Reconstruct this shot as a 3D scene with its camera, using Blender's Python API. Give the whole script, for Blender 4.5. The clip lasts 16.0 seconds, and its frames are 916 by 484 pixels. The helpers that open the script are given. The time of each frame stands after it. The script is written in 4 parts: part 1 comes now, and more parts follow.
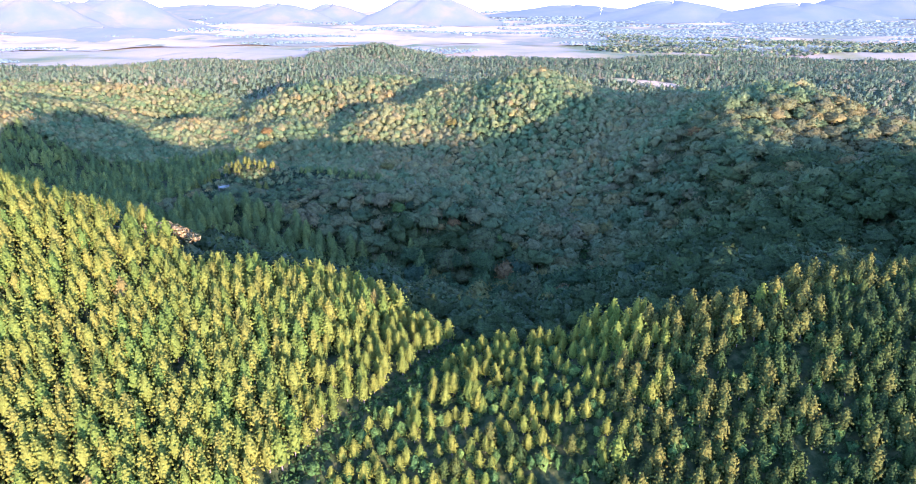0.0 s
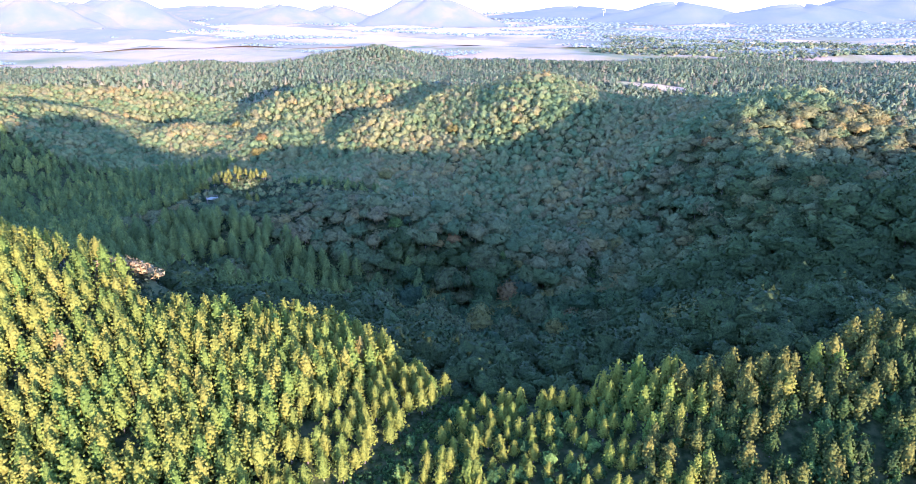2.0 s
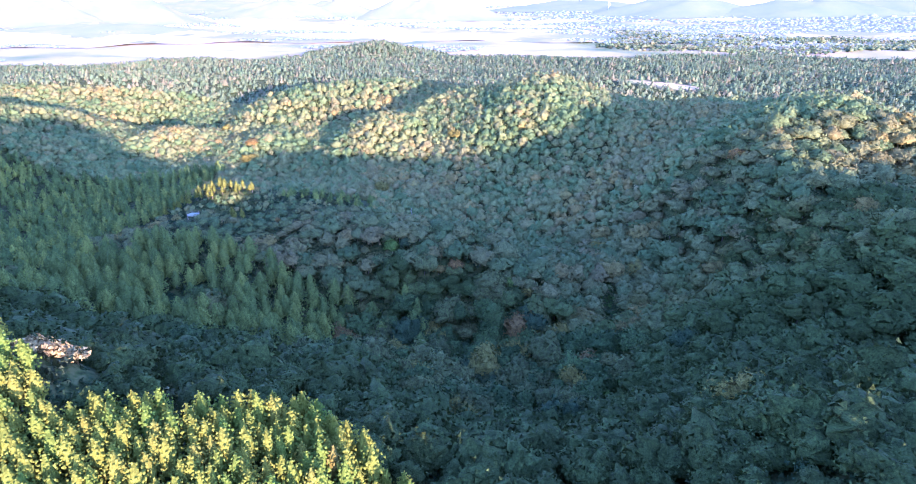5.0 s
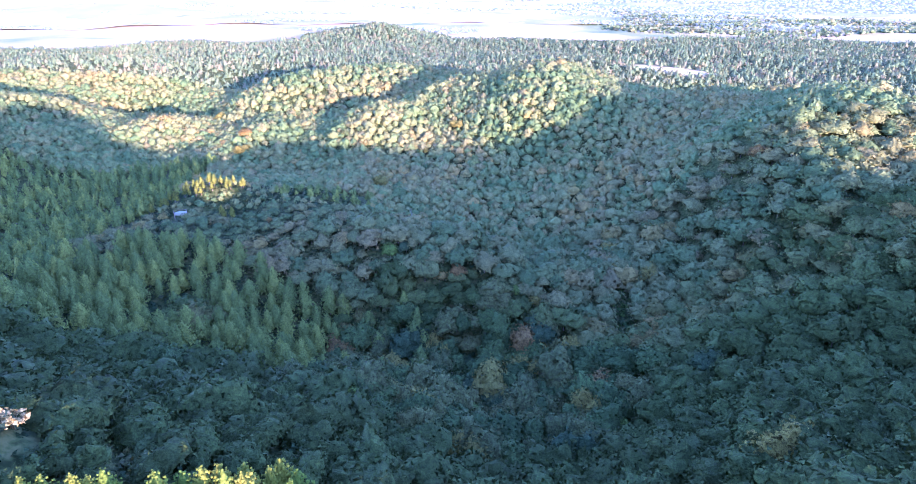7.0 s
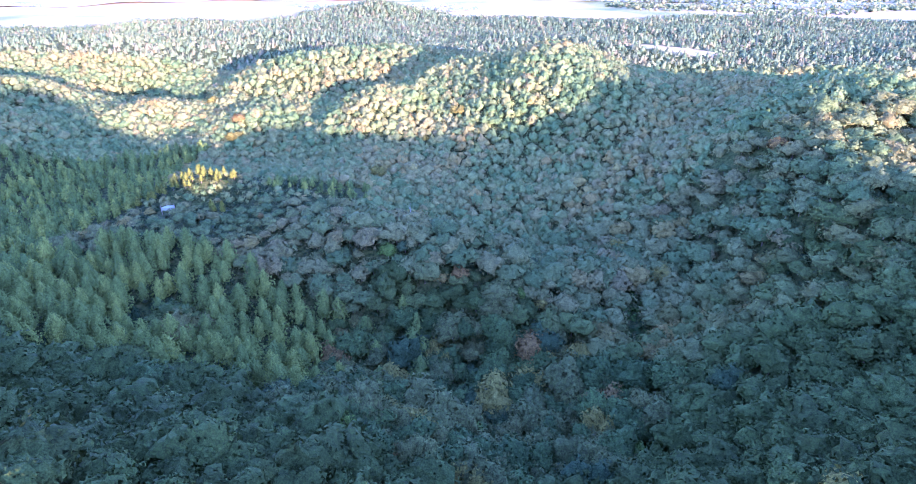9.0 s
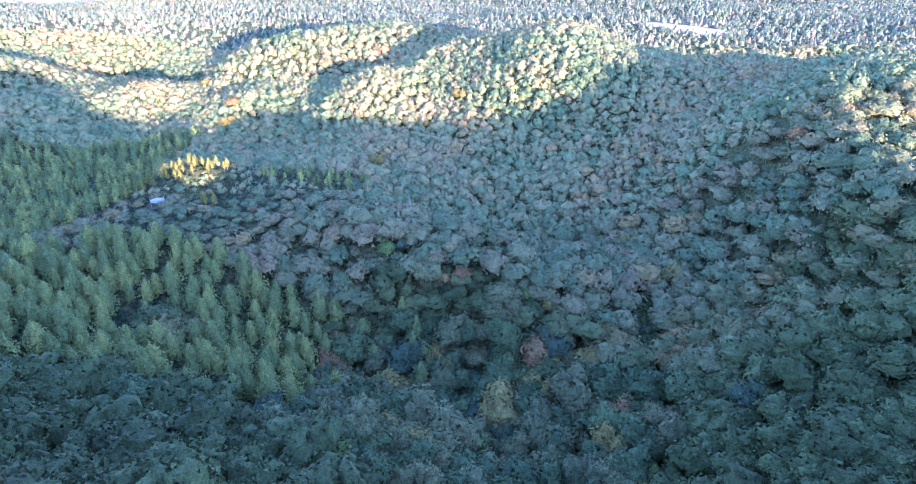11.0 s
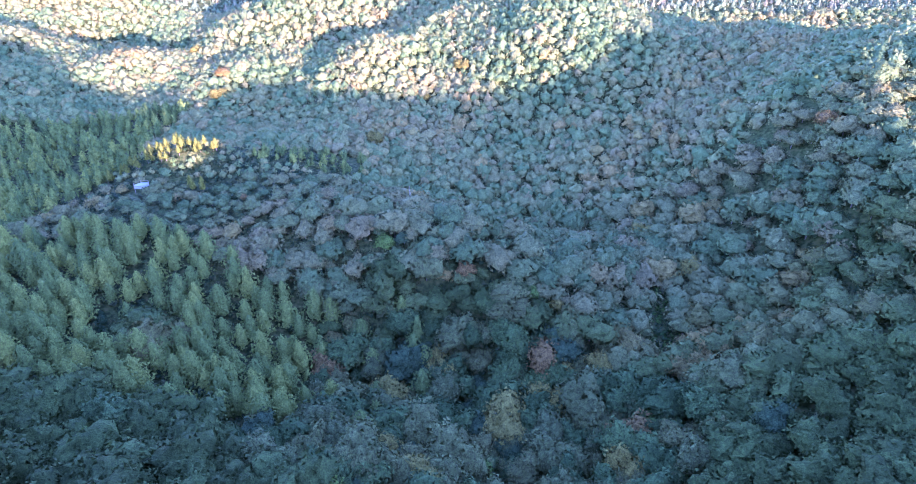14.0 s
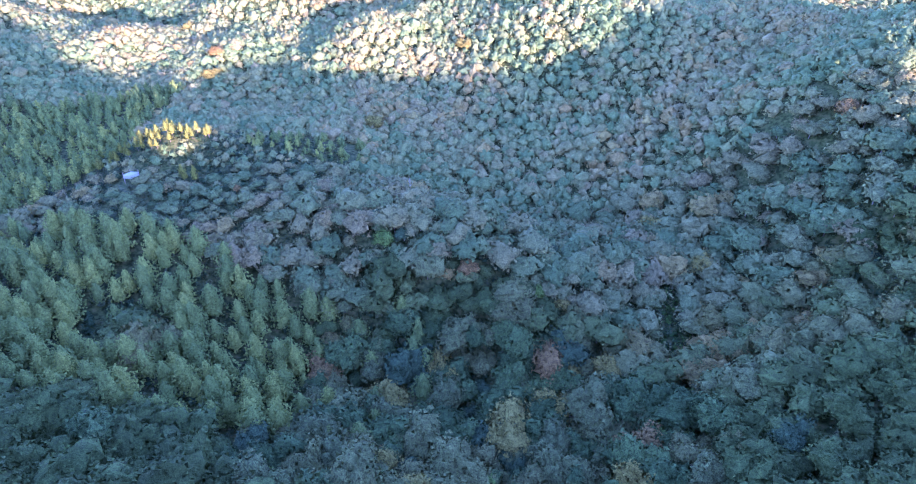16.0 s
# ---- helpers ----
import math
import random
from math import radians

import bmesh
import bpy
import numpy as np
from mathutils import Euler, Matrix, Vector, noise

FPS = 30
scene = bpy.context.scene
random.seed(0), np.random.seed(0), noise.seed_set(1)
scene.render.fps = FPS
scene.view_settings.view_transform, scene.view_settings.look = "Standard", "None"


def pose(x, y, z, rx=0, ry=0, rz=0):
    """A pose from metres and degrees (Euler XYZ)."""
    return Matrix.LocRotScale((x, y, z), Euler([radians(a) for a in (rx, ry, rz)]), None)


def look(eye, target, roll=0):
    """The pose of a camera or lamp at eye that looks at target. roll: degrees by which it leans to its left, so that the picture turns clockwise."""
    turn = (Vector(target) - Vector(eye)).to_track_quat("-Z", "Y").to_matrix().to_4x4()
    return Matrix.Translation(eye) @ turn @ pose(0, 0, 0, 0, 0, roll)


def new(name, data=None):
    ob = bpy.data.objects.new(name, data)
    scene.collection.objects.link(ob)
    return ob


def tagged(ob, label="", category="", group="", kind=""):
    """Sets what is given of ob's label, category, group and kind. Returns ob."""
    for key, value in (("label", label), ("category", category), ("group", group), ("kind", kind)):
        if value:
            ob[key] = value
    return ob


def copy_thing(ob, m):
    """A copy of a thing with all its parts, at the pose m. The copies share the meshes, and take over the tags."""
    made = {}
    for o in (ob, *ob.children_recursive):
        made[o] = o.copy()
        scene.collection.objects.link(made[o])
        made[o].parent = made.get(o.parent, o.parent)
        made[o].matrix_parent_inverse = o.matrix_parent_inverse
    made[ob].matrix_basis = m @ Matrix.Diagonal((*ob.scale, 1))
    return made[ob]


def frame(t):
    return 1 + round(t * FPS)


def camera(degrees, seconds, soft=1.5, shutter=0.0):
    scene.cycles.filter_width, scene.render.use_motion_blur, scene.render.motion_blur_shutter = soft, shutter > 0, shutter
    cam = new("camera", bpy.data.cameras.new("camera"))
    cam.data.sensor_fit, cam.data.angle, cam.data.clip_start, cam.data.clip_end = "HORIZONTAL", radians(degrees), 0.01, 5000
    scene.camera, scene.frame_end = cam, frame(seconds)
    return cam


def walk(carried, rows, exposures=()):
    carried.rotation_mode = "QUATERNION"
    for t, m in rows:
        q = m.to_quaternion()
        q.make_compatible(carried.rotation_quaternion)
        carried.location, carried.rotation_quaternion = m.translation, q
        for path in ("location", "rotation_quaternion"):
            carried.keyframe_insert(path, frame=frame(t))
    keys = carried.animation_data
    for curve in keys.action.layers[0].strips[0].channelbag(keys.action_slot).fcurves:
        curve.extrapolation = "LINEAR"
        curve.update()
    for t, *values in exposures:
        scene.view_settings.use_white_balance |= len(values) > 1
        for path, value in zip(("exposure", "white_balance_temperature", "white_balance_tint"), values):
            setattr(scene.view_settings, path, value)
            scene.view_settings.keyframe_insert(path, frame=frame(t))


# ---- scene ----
cam = camera(73.8, 16.0, 0.8)
METRES, EYE, TILT, LEAN, TURN = 160.0, 150.0, -21.0, 0.0, 0.0
ROWS = [
    (0.0, 0.0, 0.0, 0.0, 0.0, 0.0, -0.0),
    (0.5, 0.0013, 0.033, 0.014, 0.06, 0.03, -0.05),
    (1.0, 0.0026, 0.0675, 0.0286, 0.1, 0.06, -0.07),
    (1.5, 0.0037, 0.1031, 0.0437, 0.11, 0.06, -0.1),
    (2.0, 0.0049, 0.1391, 0.0599, 0.16, 0.08, -0.12),
    (2.5, 0.0061, 0.1753, 0.0767, 0.19, 0.11, -0.15),
    (3.0, 0.0069, 0.2115, 0.0935, 0.23, 0.13, -0.16),
    (3.5, 0.007, 0.2472, 0.1106, 0.26, 0.09, -0.16),
    (4.0, 0.0066, 0.2822, 0.1283, 0.31, 0.01, -0.15),
    (6.5, 0.0001, 0.4517, 0.2143, 0.49, -1.75, -0.24),
    (7.0, -0.0015, 0.483, 0.2307, 0.51, -2.17, -0.25),
    (7.5, -0.0029, 0.513, 0.2464, 0.52, -2.66, -0.24),
    (8.0, -0.0046, 0.5409, 0.2616, 0.51, -3.17, -0.24),
    (8.5, -0.0062, 0.5674, 0.2759, 0.51, -3.69, -0.25),
    (9.0, -0.0077, 0.5924, 0.2896, 0.52, -4.2, -0.26),
    (11.5, -0.0145, 0.7044, 0.354, 0.61, -6.96, -0.31),
    (12.0, -0.0158, 0.7255, 0.3663, 0.63, -7.56, -0.32),
    (12.5, -0.0166, 0.7465, 0.3786, 0.65, -8.16, -0.31),
    (13.0, -0.0179, 0.7668, 0.3909, 0.66, -8.78, -0.32),
    (13.5, -0.0191, 0.7871, 0.4031, 0.68, -9.42, -0.34),
    (14.0, -0.0202, 0.8071, 0.4152, 0.71, -10.05, -0.36),
    (14.5, -0.0212, 0.8269, 0.4271, 0.73, -10.69, -0.37),
    (15.0, -0.0223, 0.8465, 0.4389, 0.76, -11.34, -0.39),
    (15.5, -0.0234, 0.8659, 0.4507, 0.79, -11.98, -0.41),
    (16.0, -0.0246, 0.8847, 0.4621, 0.82, -12.6, -0.43),
]
walk(cam, [(t, pose(0, 0, EYE, TILT, LEAN, TURN) @ pose(METRES * x, METRES * y, METRES * z, 90 + pitch, roll, yaw)) for t, x, y, z, yaw, pitch, roll in ROWS],
     [(0.0, 4.16, 5150, 55), (2.0, 4.24, 5130, 57), (4.0, 4.46, 5080, 61), (7.0, 4.82, 5030, 69), (9.0, 4.99, 5030, 71), (12.5, 5.18, 5020, 77), (16.0, 5.14, 4980, 80)])

# ---- light ----
SUN_ELEVATION, SUN_AZIMUTH = radians(6.8), radians(27.7)  # azimuth: to the right of straight behind the first view
to_sun = Vector((math.cos(SUN_ELEVATION) * math.sin(SUN_AZIMUTH), -math.cos(SUN_ELEVATION) * math.cos(SUN_AZIMUTH), math.sin(SUN_ELEVATION)))
world = bpy.data.worlds.new("sky")
scene.world = world
world.use_nodes = True
sky = world.node_tree.nodes.new("ShaderNodeTexSky")
sky.sky_type, sky.sun_disc = "NISHITA", False
sky.sun_elevation, sky.sun_rotation = SUN_ELEVATION, math.pi - SUN_AZIMUTH
sky.air_density, sky.dust_density, sky.ozone_density = 1.0, 0.4, 3.3
world.node_tree.links.new(sky.outputs[0], world.node_tree.nodes["Background"].inputs[0])
world.node_tree.nodes["Background"].inputs[1].default_value = 0.15
sun_data = bpy.data.lights.new("sun", "SUN")
sun_data.energy, sun_data.angle, sun_data.color = 2.0, radians(0.6), (1.0, 0.78, 0.46)
sun_lamp = new("sun", sun_data)
sun_lamp.matrix_world = look((0, 0, 800), Vector((0, 0, 800)) - to_sun)

# ---- terrain ----
# mounds and hollows: x, y, spread, height
NEAR_RIM = [
    (139, -153, 114, -47.8),
    (-82, -147, 127, -49.4),
    (28, 8, 214, 82.4),
    (1, 37, 68, -31.6),
    (60, 140, 56, 19.2),
    (-150, 149, 44, 43.5),
    (-62, 160, 40, 16.5),
    (-126, 150, 18, 4.0),
    (-102, 161, 15, 8.0),
    (-301, 183, 91, 76.4),
    (39, 213, 45, -34.3),
    (160, 221, 35, -35.1),
    (278, 229, 113, 55.4)]
CRATER = [
    (-141, 344, 36, -17.8),
    (8, 357, 84, -52.7),
    (3, 376, 37, 31.4),
    (-153, 398, 30, 7.0),
    (-96, 410, 63, 40.2),
    (-128, 416, 22, -8.0),
    (-138, 430, 23, -6.0),
    (-165, 402, 14, 4.0),
    (-166, 464, 18, 11.0),
    (-148, 445, 13, -5.0),
    (-647, 417, 104, -53.2),
    (-160, 445, 30, 4.5),
    (260, 461, 101, 44.2),
    (250, 438, 22, 4.0),
    (277, 493, 37, 21.0),
    (-519, 501, 123, 35.2),
    (227, 507, 24, 4.5),
    (160, 540, 38, -7.0)]
FAR_RIDGES = [
    (214, 569, 68, 29.7),
    (-450, 654, 76, 50.8),
    (69, 663, 55, 34.5),
    (-419, 664, 36, -40.9),
    (100, 718, 118, 47.2),
    (-583, 723, 36, -21.2),
    (-211, 758, 56, 29.6),
    (-551, 763, 168, -4.6),
    (60, 800, 70, 4.8),
    (-110, 815, 75, 46.7),
    (-480, 860, 160, 14.0),
    (-190, 1490, 62, 24.0)]
# shoulders, spurs and gullies on them
RIM_SPURS = [
    (-68, 110, 28, 1.6), (24, 173, 90, 4.1), (88, 132, 26, 3.0), (-108, 188, 28, -6.2), (69, 208, 28, 6.0),
    (-108, 247, 28, -6.3), (-29, 247, 28, 7.4), (-84, 168.5, 7, 6.5)]
CRATER_SPURS = [
    (-10, 306, 28, -3.7), (-49, 326, 28, -10.0), (-147, 345, 28, 11.6), (128, 345, 28, -11.2),
    (245, 345, 28, -0.9), (-10, 365, 28, 8.0), (30, 365, 28, 10.7), (167, 365, 28, 17.8),
    (226, 365, 28, -9.9), (-49, 384, 28, 7.0), (-29, 384, 28, 11.0), (69, 384, 28, 11.1),
    (-166, 404, 28, -5.7), (-10, 404, 42, -2.7), (128, 404, 28, -8.0), (284, 404, 28, 8.7),
    (167, 433, 42, 24.6), (226, 463, 42, 15.0), (245, 502, 28, -7.8), (-215, 522, 42, 6.7)]
RIDGE_SPURS = [
    (-147, 561, 28, -8.5), (108, 580, 28, 12.3), (49, 600, 28, 12.2), (226, 600, 28, 7.8),
    (-215, 610, 42, 6.8), (-102, 614, 90, 11.8), (150, 614, 60, 3.7), (-88, 620, 28, 15.5),
    (-186, 639, 28, 13.5), (-68, 639, 28, 12.3), (-284, 659, 28, 10.5), (-284, 678, 28, 11.6),
    (-29, 678, 28, 7.1), (-10, 698, 28, 9.0), (-284, 737, 28, -9.9), (-382, 796, 28, -15.6),
    (-304, 914, 28, -7.8)]


def smooth(lo, hi, v):
    s = np.clip((v - lo) / (hi - lo), 0, 1)
    return s * s * (3 - 2 * s)


def height(x, y):
    """The ground's height."""
    x, y = np.asarray(x, float), np.asarray(y, float)
    z = np.zeros(np.broadcast(x, y).shape)
    for cx, cy, spread, top in NEAR_RIM + CRATER + FAR_RIDGES + RIM_SPURS + CRATER_SPURS + RIDGE_SPURS:
        z = z + top * np.exp(-((x - cx) ** 2 + (y - cy) ** 2) / (2 * spread ** 2))
    away = np.hypot(x, y)
    z = z + 1.3 * np.sin(x / 23 + 1.7 * np.sin(y / 31)) * np.sin(y / 19 + x / 47)
    far = smooth(500, 900, away)
    z = z + far * (5 * np.sin(x / 120 + 2 * np.sin(y / 210)) * np.sin(y / 95 + 1.3) + 3 * np.sin(x / 61 + y / 43))
    z = z + 44 * smooth(780, 1050, np.hypot(0.8 * x, y)) * smooth(-200, 200, y)  # the plain beyond lies higher than the crater's floor
    z = z + 80 * np.clip((away - 2000) / 2900, 0, 1) ** 1.6
    return z


# ---- materials ----
def material(name):
    m = bpy.data.materials.new(name)
    m.use_nodes = True
    return m, m.node_tree.nodes, m.node_tree.links, m.node_tree.nodes["Principled BSDF"]


def ramp_node(nodes, stops):
    ramp = nodes.new("ShaderNodeValToRGB")
    while len(ramp.color_ramp.elements) < len(stops):
        ramp.color_ramp.elements.new(0.5)
    for e, (at, c) in zip(ramp.color_ramp.elements, stops):
        e.position, e.color = at, (*c, 1)
    return ramp


def noise_node(nodes, links, scale, detail=3.0):
    place = nodes.new("ShaderNodeNewGeometry")
    n = nodes.new("ShaderNodeTexNoise")
    n.inputs["Scale"].default_value, n.inputs["Detail"].default_value = scale, detail
    links.new(place.outputs["Position"], n.inputs["Vector"])
    return n


def math_node(nodes, links, op, a, b):
    n = nodes.new("ShaderNodeMath")
    n.operation = op
    for i, v in enumerate((a, b)):
        if isinstance(v, (int, float)):
            n.inputs[i].default_value = v
        else:
            links.new(v, n.inputs[i])
    return n.outputs[0]


def foliage(name, stops, single=False, through_light=0.2, rough=0.8, uneven=1.0, grain=1.0, relief=0.7):
    """Leaves: a colour for each tree out of the stops, mottled leaf by leaf, letting some light through."""
    m, nodes, links, shader = material(name)
    tint = nodes.new("ShaderNodeAttribute")
    tint.attribute_name = "tint"
    fac = tint.outputs["Fac"]
    if single:
        info = nodes.new("ShaderNodeObjectInfo")
        fac = math_node(nodes, links, "MULTIPLY_ADD", fac, 0.35)
        fac.node.inputs[2].default_value = 0
        fac = math_node(nodes, links, "ADD", fac, math_node(nodes, links, "MULTIPLY", info.outputs["Random"], 0.65))
    ramp = ramp_node(nodes, stops)
    links.new(fac, ramp.inputs[0])
    place = nodes.new("ShaderNodeNewGeometry")
    fine = noise_node(nodes, links, 0.9 * grain, 1)
    finest = noise_node(nodes, links, 2.6 * grain, 2)
    shade = math_node(nodes, links, "MULTIPLY_ADD", fine.outputs[0], 0.9 * uneven)
    shade.node.inputs[2].default_value = 1 - 1.75 * uneven
    shade = math_node(nodes, links, "ADD", shade, math_node(nodes, links, "MULTIPLY", finest.outputs[0], 2.1 * uneven))
    shade = math_node(nodes, links, "ADD", shade, math_node(nodes, links, "MULTIPLY", place.outputs["Random Per Island"], 0.5 * uneven))
    shade = math_node(nodes, links, "MAXIMUM", shade, 0.2)
    hue = nodes.new("ShaderNodeHueSaturation")
    links.new(ramp.outputs[0], hue.inputs["Color"])
    links.new(shade, hue.inputs["Value"])
    links.new(hue.outputs[0], shader.inputs["Base Color"])
    shader.inputs["Roughness"].default_value = rough
    shader.inputs["Specular IOR Level"].default_value = 0.04
    tufts = nodes.new("ShaderNodeBump")
    tufts.inputs["Strength"].default_value, tufts.inputs["Distance"].default_value = relief, 0.6 / grain
    links.new(noise_node(nodes, links, 1.5 * grain, 2).outputs[0], tufts.inputs["Height"])
    links.new(tufts.outputs[0], shader.inputs["Normal"])
    lit = nodes.new("ShaderNodeBsdfTranslucent")
    links.new(hue.outputs[0], lit.inputs["Color"])
    both = nodes.new("ShaderNodeMixShader")
    both.inputs[0].default_value = through_light
    links.new(shader.outputs[0], both.inputs[1])
    links.new(lit.outputs[0], both.inputs[2])
    links.new(both.outputs[0], nodes["Material Output"].inputs[0])
    return m


def mottled(name, stops, scale, rough=0.9, bump=0.0, detail=6.0):
    m, nodes, links, shader = material(name)
    n = noise_node(nodes, links, scale, detail)
    ramp = ramp_node(nodes, stops)
    links.new(n.outputs[0], ramp.inputs[0])
    links.new(ramp.outputs[0], shader.inputs["Base Color"])
    shader.inputs["Roughness"].default_value = rough
    shader.inputs["Specular IOR Level"].default_value = 0.2
    if bump:
        b = nodes.new("ShaderNodeBump")
        b.inputs["Strength"].default_value = bump
        links.new(noise_node(nodes, links, scale * 6, 4).outputs[0], b.inputs["Height"])
        links.new(b.outputs[0], shader.inputs["Normal"])
    return m


PINE_STOPS = [(0.0, (0.058, 0.095, 0.013)), (0.12, (0.071, 0.102, 0.013)), (0.4, (0.092, 0.109, 0.014)), (0.75, (0.106, 0.114, 0.014)), (0.99, (0.114, 0.113, 0.016)), (1.0, (0.125, 0.098, 0.022))]
CEDAR_STOPS = [(0.0, (0.052, 0.081, 0.021)), (0.6, (0.082, 0.110, 0.024)), (1.0, (0.121, 0.140, 0.026))]
# lowest stops: evergreen greens with some of the foreground shade painted in
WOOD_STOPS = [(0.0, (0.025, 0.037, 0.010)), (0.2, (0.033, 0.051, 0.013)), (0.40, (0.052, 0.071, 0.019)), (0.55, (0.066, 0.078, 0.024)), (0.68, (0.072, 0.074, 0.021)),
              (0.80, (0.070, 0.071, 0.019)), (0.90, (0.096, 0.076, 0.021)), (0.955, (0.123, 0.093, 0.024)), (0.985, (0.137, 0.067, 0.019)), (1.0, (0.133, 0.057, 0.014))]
pine_leaf = foliage("pine_needles", PINE_STOPS, through_light=0.25, uneven=0.42, relief=0.4)
pine_leaf_single = foliage("pine_needles_single", PINE_STOPS, True, through_light=0.25, uneven=0.42, relief=0.4)
cedar_leaf = foliage("cedar_needles", CEDAR_STOPS, uneven=0.8)
cedar_leaf_single = foliage("cedar_needles_single", CEDAR_STOPS, True, uneven=0.8)
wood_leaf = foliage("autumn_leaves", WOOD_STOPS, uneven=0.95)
shrub_leaf = foliage("shrub_leaves", [(0.0, (0.014, 0.028, 0.011)), (0.5, (0.024, 0.045, 0.015)), (0.8, (0.038, 0.050, 0.020)), (1.0, (0.060, 0.070, 0.022))])
# lowland leaves, raised and greyed a little in place of haze
far_leaf = foliage("hazed_far_leaves", [(0.0, (0.066, 0.098, 0.042)), (0.5, (0.086, 0.114, 0.048)), (0.8, (0.106, 0.116, 0.052)), (1.0, (0.13, 0.114, 0.055))], through_light=0.2, uneven=0.5, grain=0.3, relief=0.4)
bark = mottled("bark", [(0.3, (0.06, 0.045, 0.035)), (0.7, (0.16, 0.13, 0.105))], 4.0, 0.9, 0.4)

# forest floor near, dry grass and fields far off
ground_mat, nodes, links, shader = material("forest_floor_and_fields")
litter = ramp_node(nodes, [(0.36, (0.012, 0.018, 0.005)), (0.5, (0.029, 0.040, 0.011)), (0.64, (0.054, 0.056, 0.018))])
links.new(noise_node(nodes, links, 0.55, 9).outputs[0], litter.inputs[0])
meadow = ramp_node(nodes, [(0.32, (0.09, 0.11, 0.04)), (0.45, (0.20, 0.165, 0.06)), (0.53, (0.27, 0.200, 0.105)), (0.62, (0.30, 0.215, 0.120)), (0.7, (0.13, 0.13, 0.05))])
links.new(noise_node(nodes, links, 0.004, 9).outputs[0], meadow.inputs[0])
reach = nodes.new("ShaderNodeAttribute")
reach.attribute_name = "tint"
both = nodes.new("ShaderNodeMix")
both.data_type = "RGBA"
links.new(reach.outputs["Fac"], both.inputs["Factor"])
links.new(litter.outputs[0], both.inputs["A"])
links.new(meadow.outputs[0], both.inputs["B"])
links.new(both.outputs["Result"], shader.inputs["Base Color"])
shader.inputs["Roughness"].default_value = 0.95
shader.inputs["Specular IOR Level"].default_value = 0.05
rough_bump = nodes.new("ShaderNodeBump")
rough_bump.inputs["Strength"].default_value, rough_bump.inputs["Distance"].default_value = 0.6, 0.5
links.new(noise_node(nodes, links, 0.8, 6).outputs[0], rough_bump.inputs["Height"])
links.new(rough_bump.outputs[0], shader.inputs["Normal"])


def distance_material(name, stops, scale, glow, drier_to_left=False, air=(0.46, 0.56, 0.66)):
    """Far country behind the air: pale, the haze painted in as a glow."""
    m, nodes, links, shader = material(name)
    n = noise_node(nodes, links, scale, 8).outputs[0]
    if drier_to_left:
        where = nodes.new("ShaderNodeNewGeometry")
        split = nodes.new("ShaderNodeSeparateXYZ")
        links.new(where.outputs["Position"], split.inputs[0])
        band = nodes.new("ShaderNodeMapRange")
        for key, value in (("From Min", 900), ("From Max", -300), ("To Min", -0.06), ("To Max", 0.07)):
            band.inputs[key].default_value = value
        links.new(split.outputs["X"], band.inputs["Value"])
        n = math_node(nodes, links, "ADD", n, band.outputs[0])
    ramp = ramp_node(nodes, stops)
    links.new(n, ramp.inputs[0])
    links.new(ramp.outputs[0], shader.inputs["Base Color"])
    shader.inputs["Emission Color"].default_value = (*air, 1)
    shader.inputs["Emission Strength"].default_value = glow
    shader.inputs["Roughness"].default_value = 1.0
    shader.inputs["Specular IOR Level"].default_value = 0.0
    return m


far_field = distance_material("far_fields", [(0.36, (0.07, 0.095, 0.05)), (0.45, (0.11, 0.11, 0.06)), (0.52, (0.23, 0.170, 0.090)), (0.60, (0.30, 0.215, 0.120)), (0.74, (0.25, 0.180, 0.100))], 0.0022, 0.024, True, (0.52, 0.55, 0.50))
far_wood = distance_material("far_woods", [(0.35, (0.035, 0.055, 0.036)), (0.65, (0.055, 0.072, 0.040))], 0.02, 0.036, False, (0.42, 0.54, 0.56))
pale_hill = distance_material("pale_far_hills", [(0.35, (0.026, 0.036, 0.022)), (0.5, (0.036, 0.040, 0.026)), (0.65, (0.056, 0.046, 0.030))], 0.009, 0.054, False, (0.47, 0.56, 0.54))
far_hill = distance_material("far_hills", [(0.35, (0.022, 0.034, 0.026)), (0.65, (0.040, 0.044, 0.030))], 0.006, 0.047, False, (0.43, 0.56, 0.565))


# ---- mesh helpers ----
def mesh_object(name, verts, faces, mats, tint=None, which=None, normals=None):
    """One mesh from arrays of places and triangles; tint: a value for each place; which: the material of each face; normals: for soft leaves."""
    verts, faces = np.asarray(verts, np.float32), np.asarray(faces, np.int32)
    data = bpy.data.meshes.new(name)
    data.vertices.add(len(verts))
    data.vertices.foreach_set("co", verts.ravel())
    data.loops.add(faces.size)
    data.loops.foreach_set("vertex_index", faces.ravel())
    data.polygons.add(len(faces))
    side = faces.shape[1]
    data.polygons.foreach_set("loop_start", np.arange(0, faces.size, side, dtype=np.int32))
    for m in mats:
        data.materials.append(m)
    if which is not None:
        data.polygons.foreach_set("material_index", np.asarray(which, np.int32))
    if tint is not None:
        layer = data.attributes.new("tint", "FLOAT", "POINT")
        layer.data.foreach_set("value", np.asarray(tint, np.float32))
    data.update(calc_edges=True)
    if normals is not None:
        data.polygons.foreach_set("use_smooth", np.ones(len(faces), bool))
        data.normals_split_custom_set_from_vertices(np.asarray(normals, np.float32))
    return new(name, data)


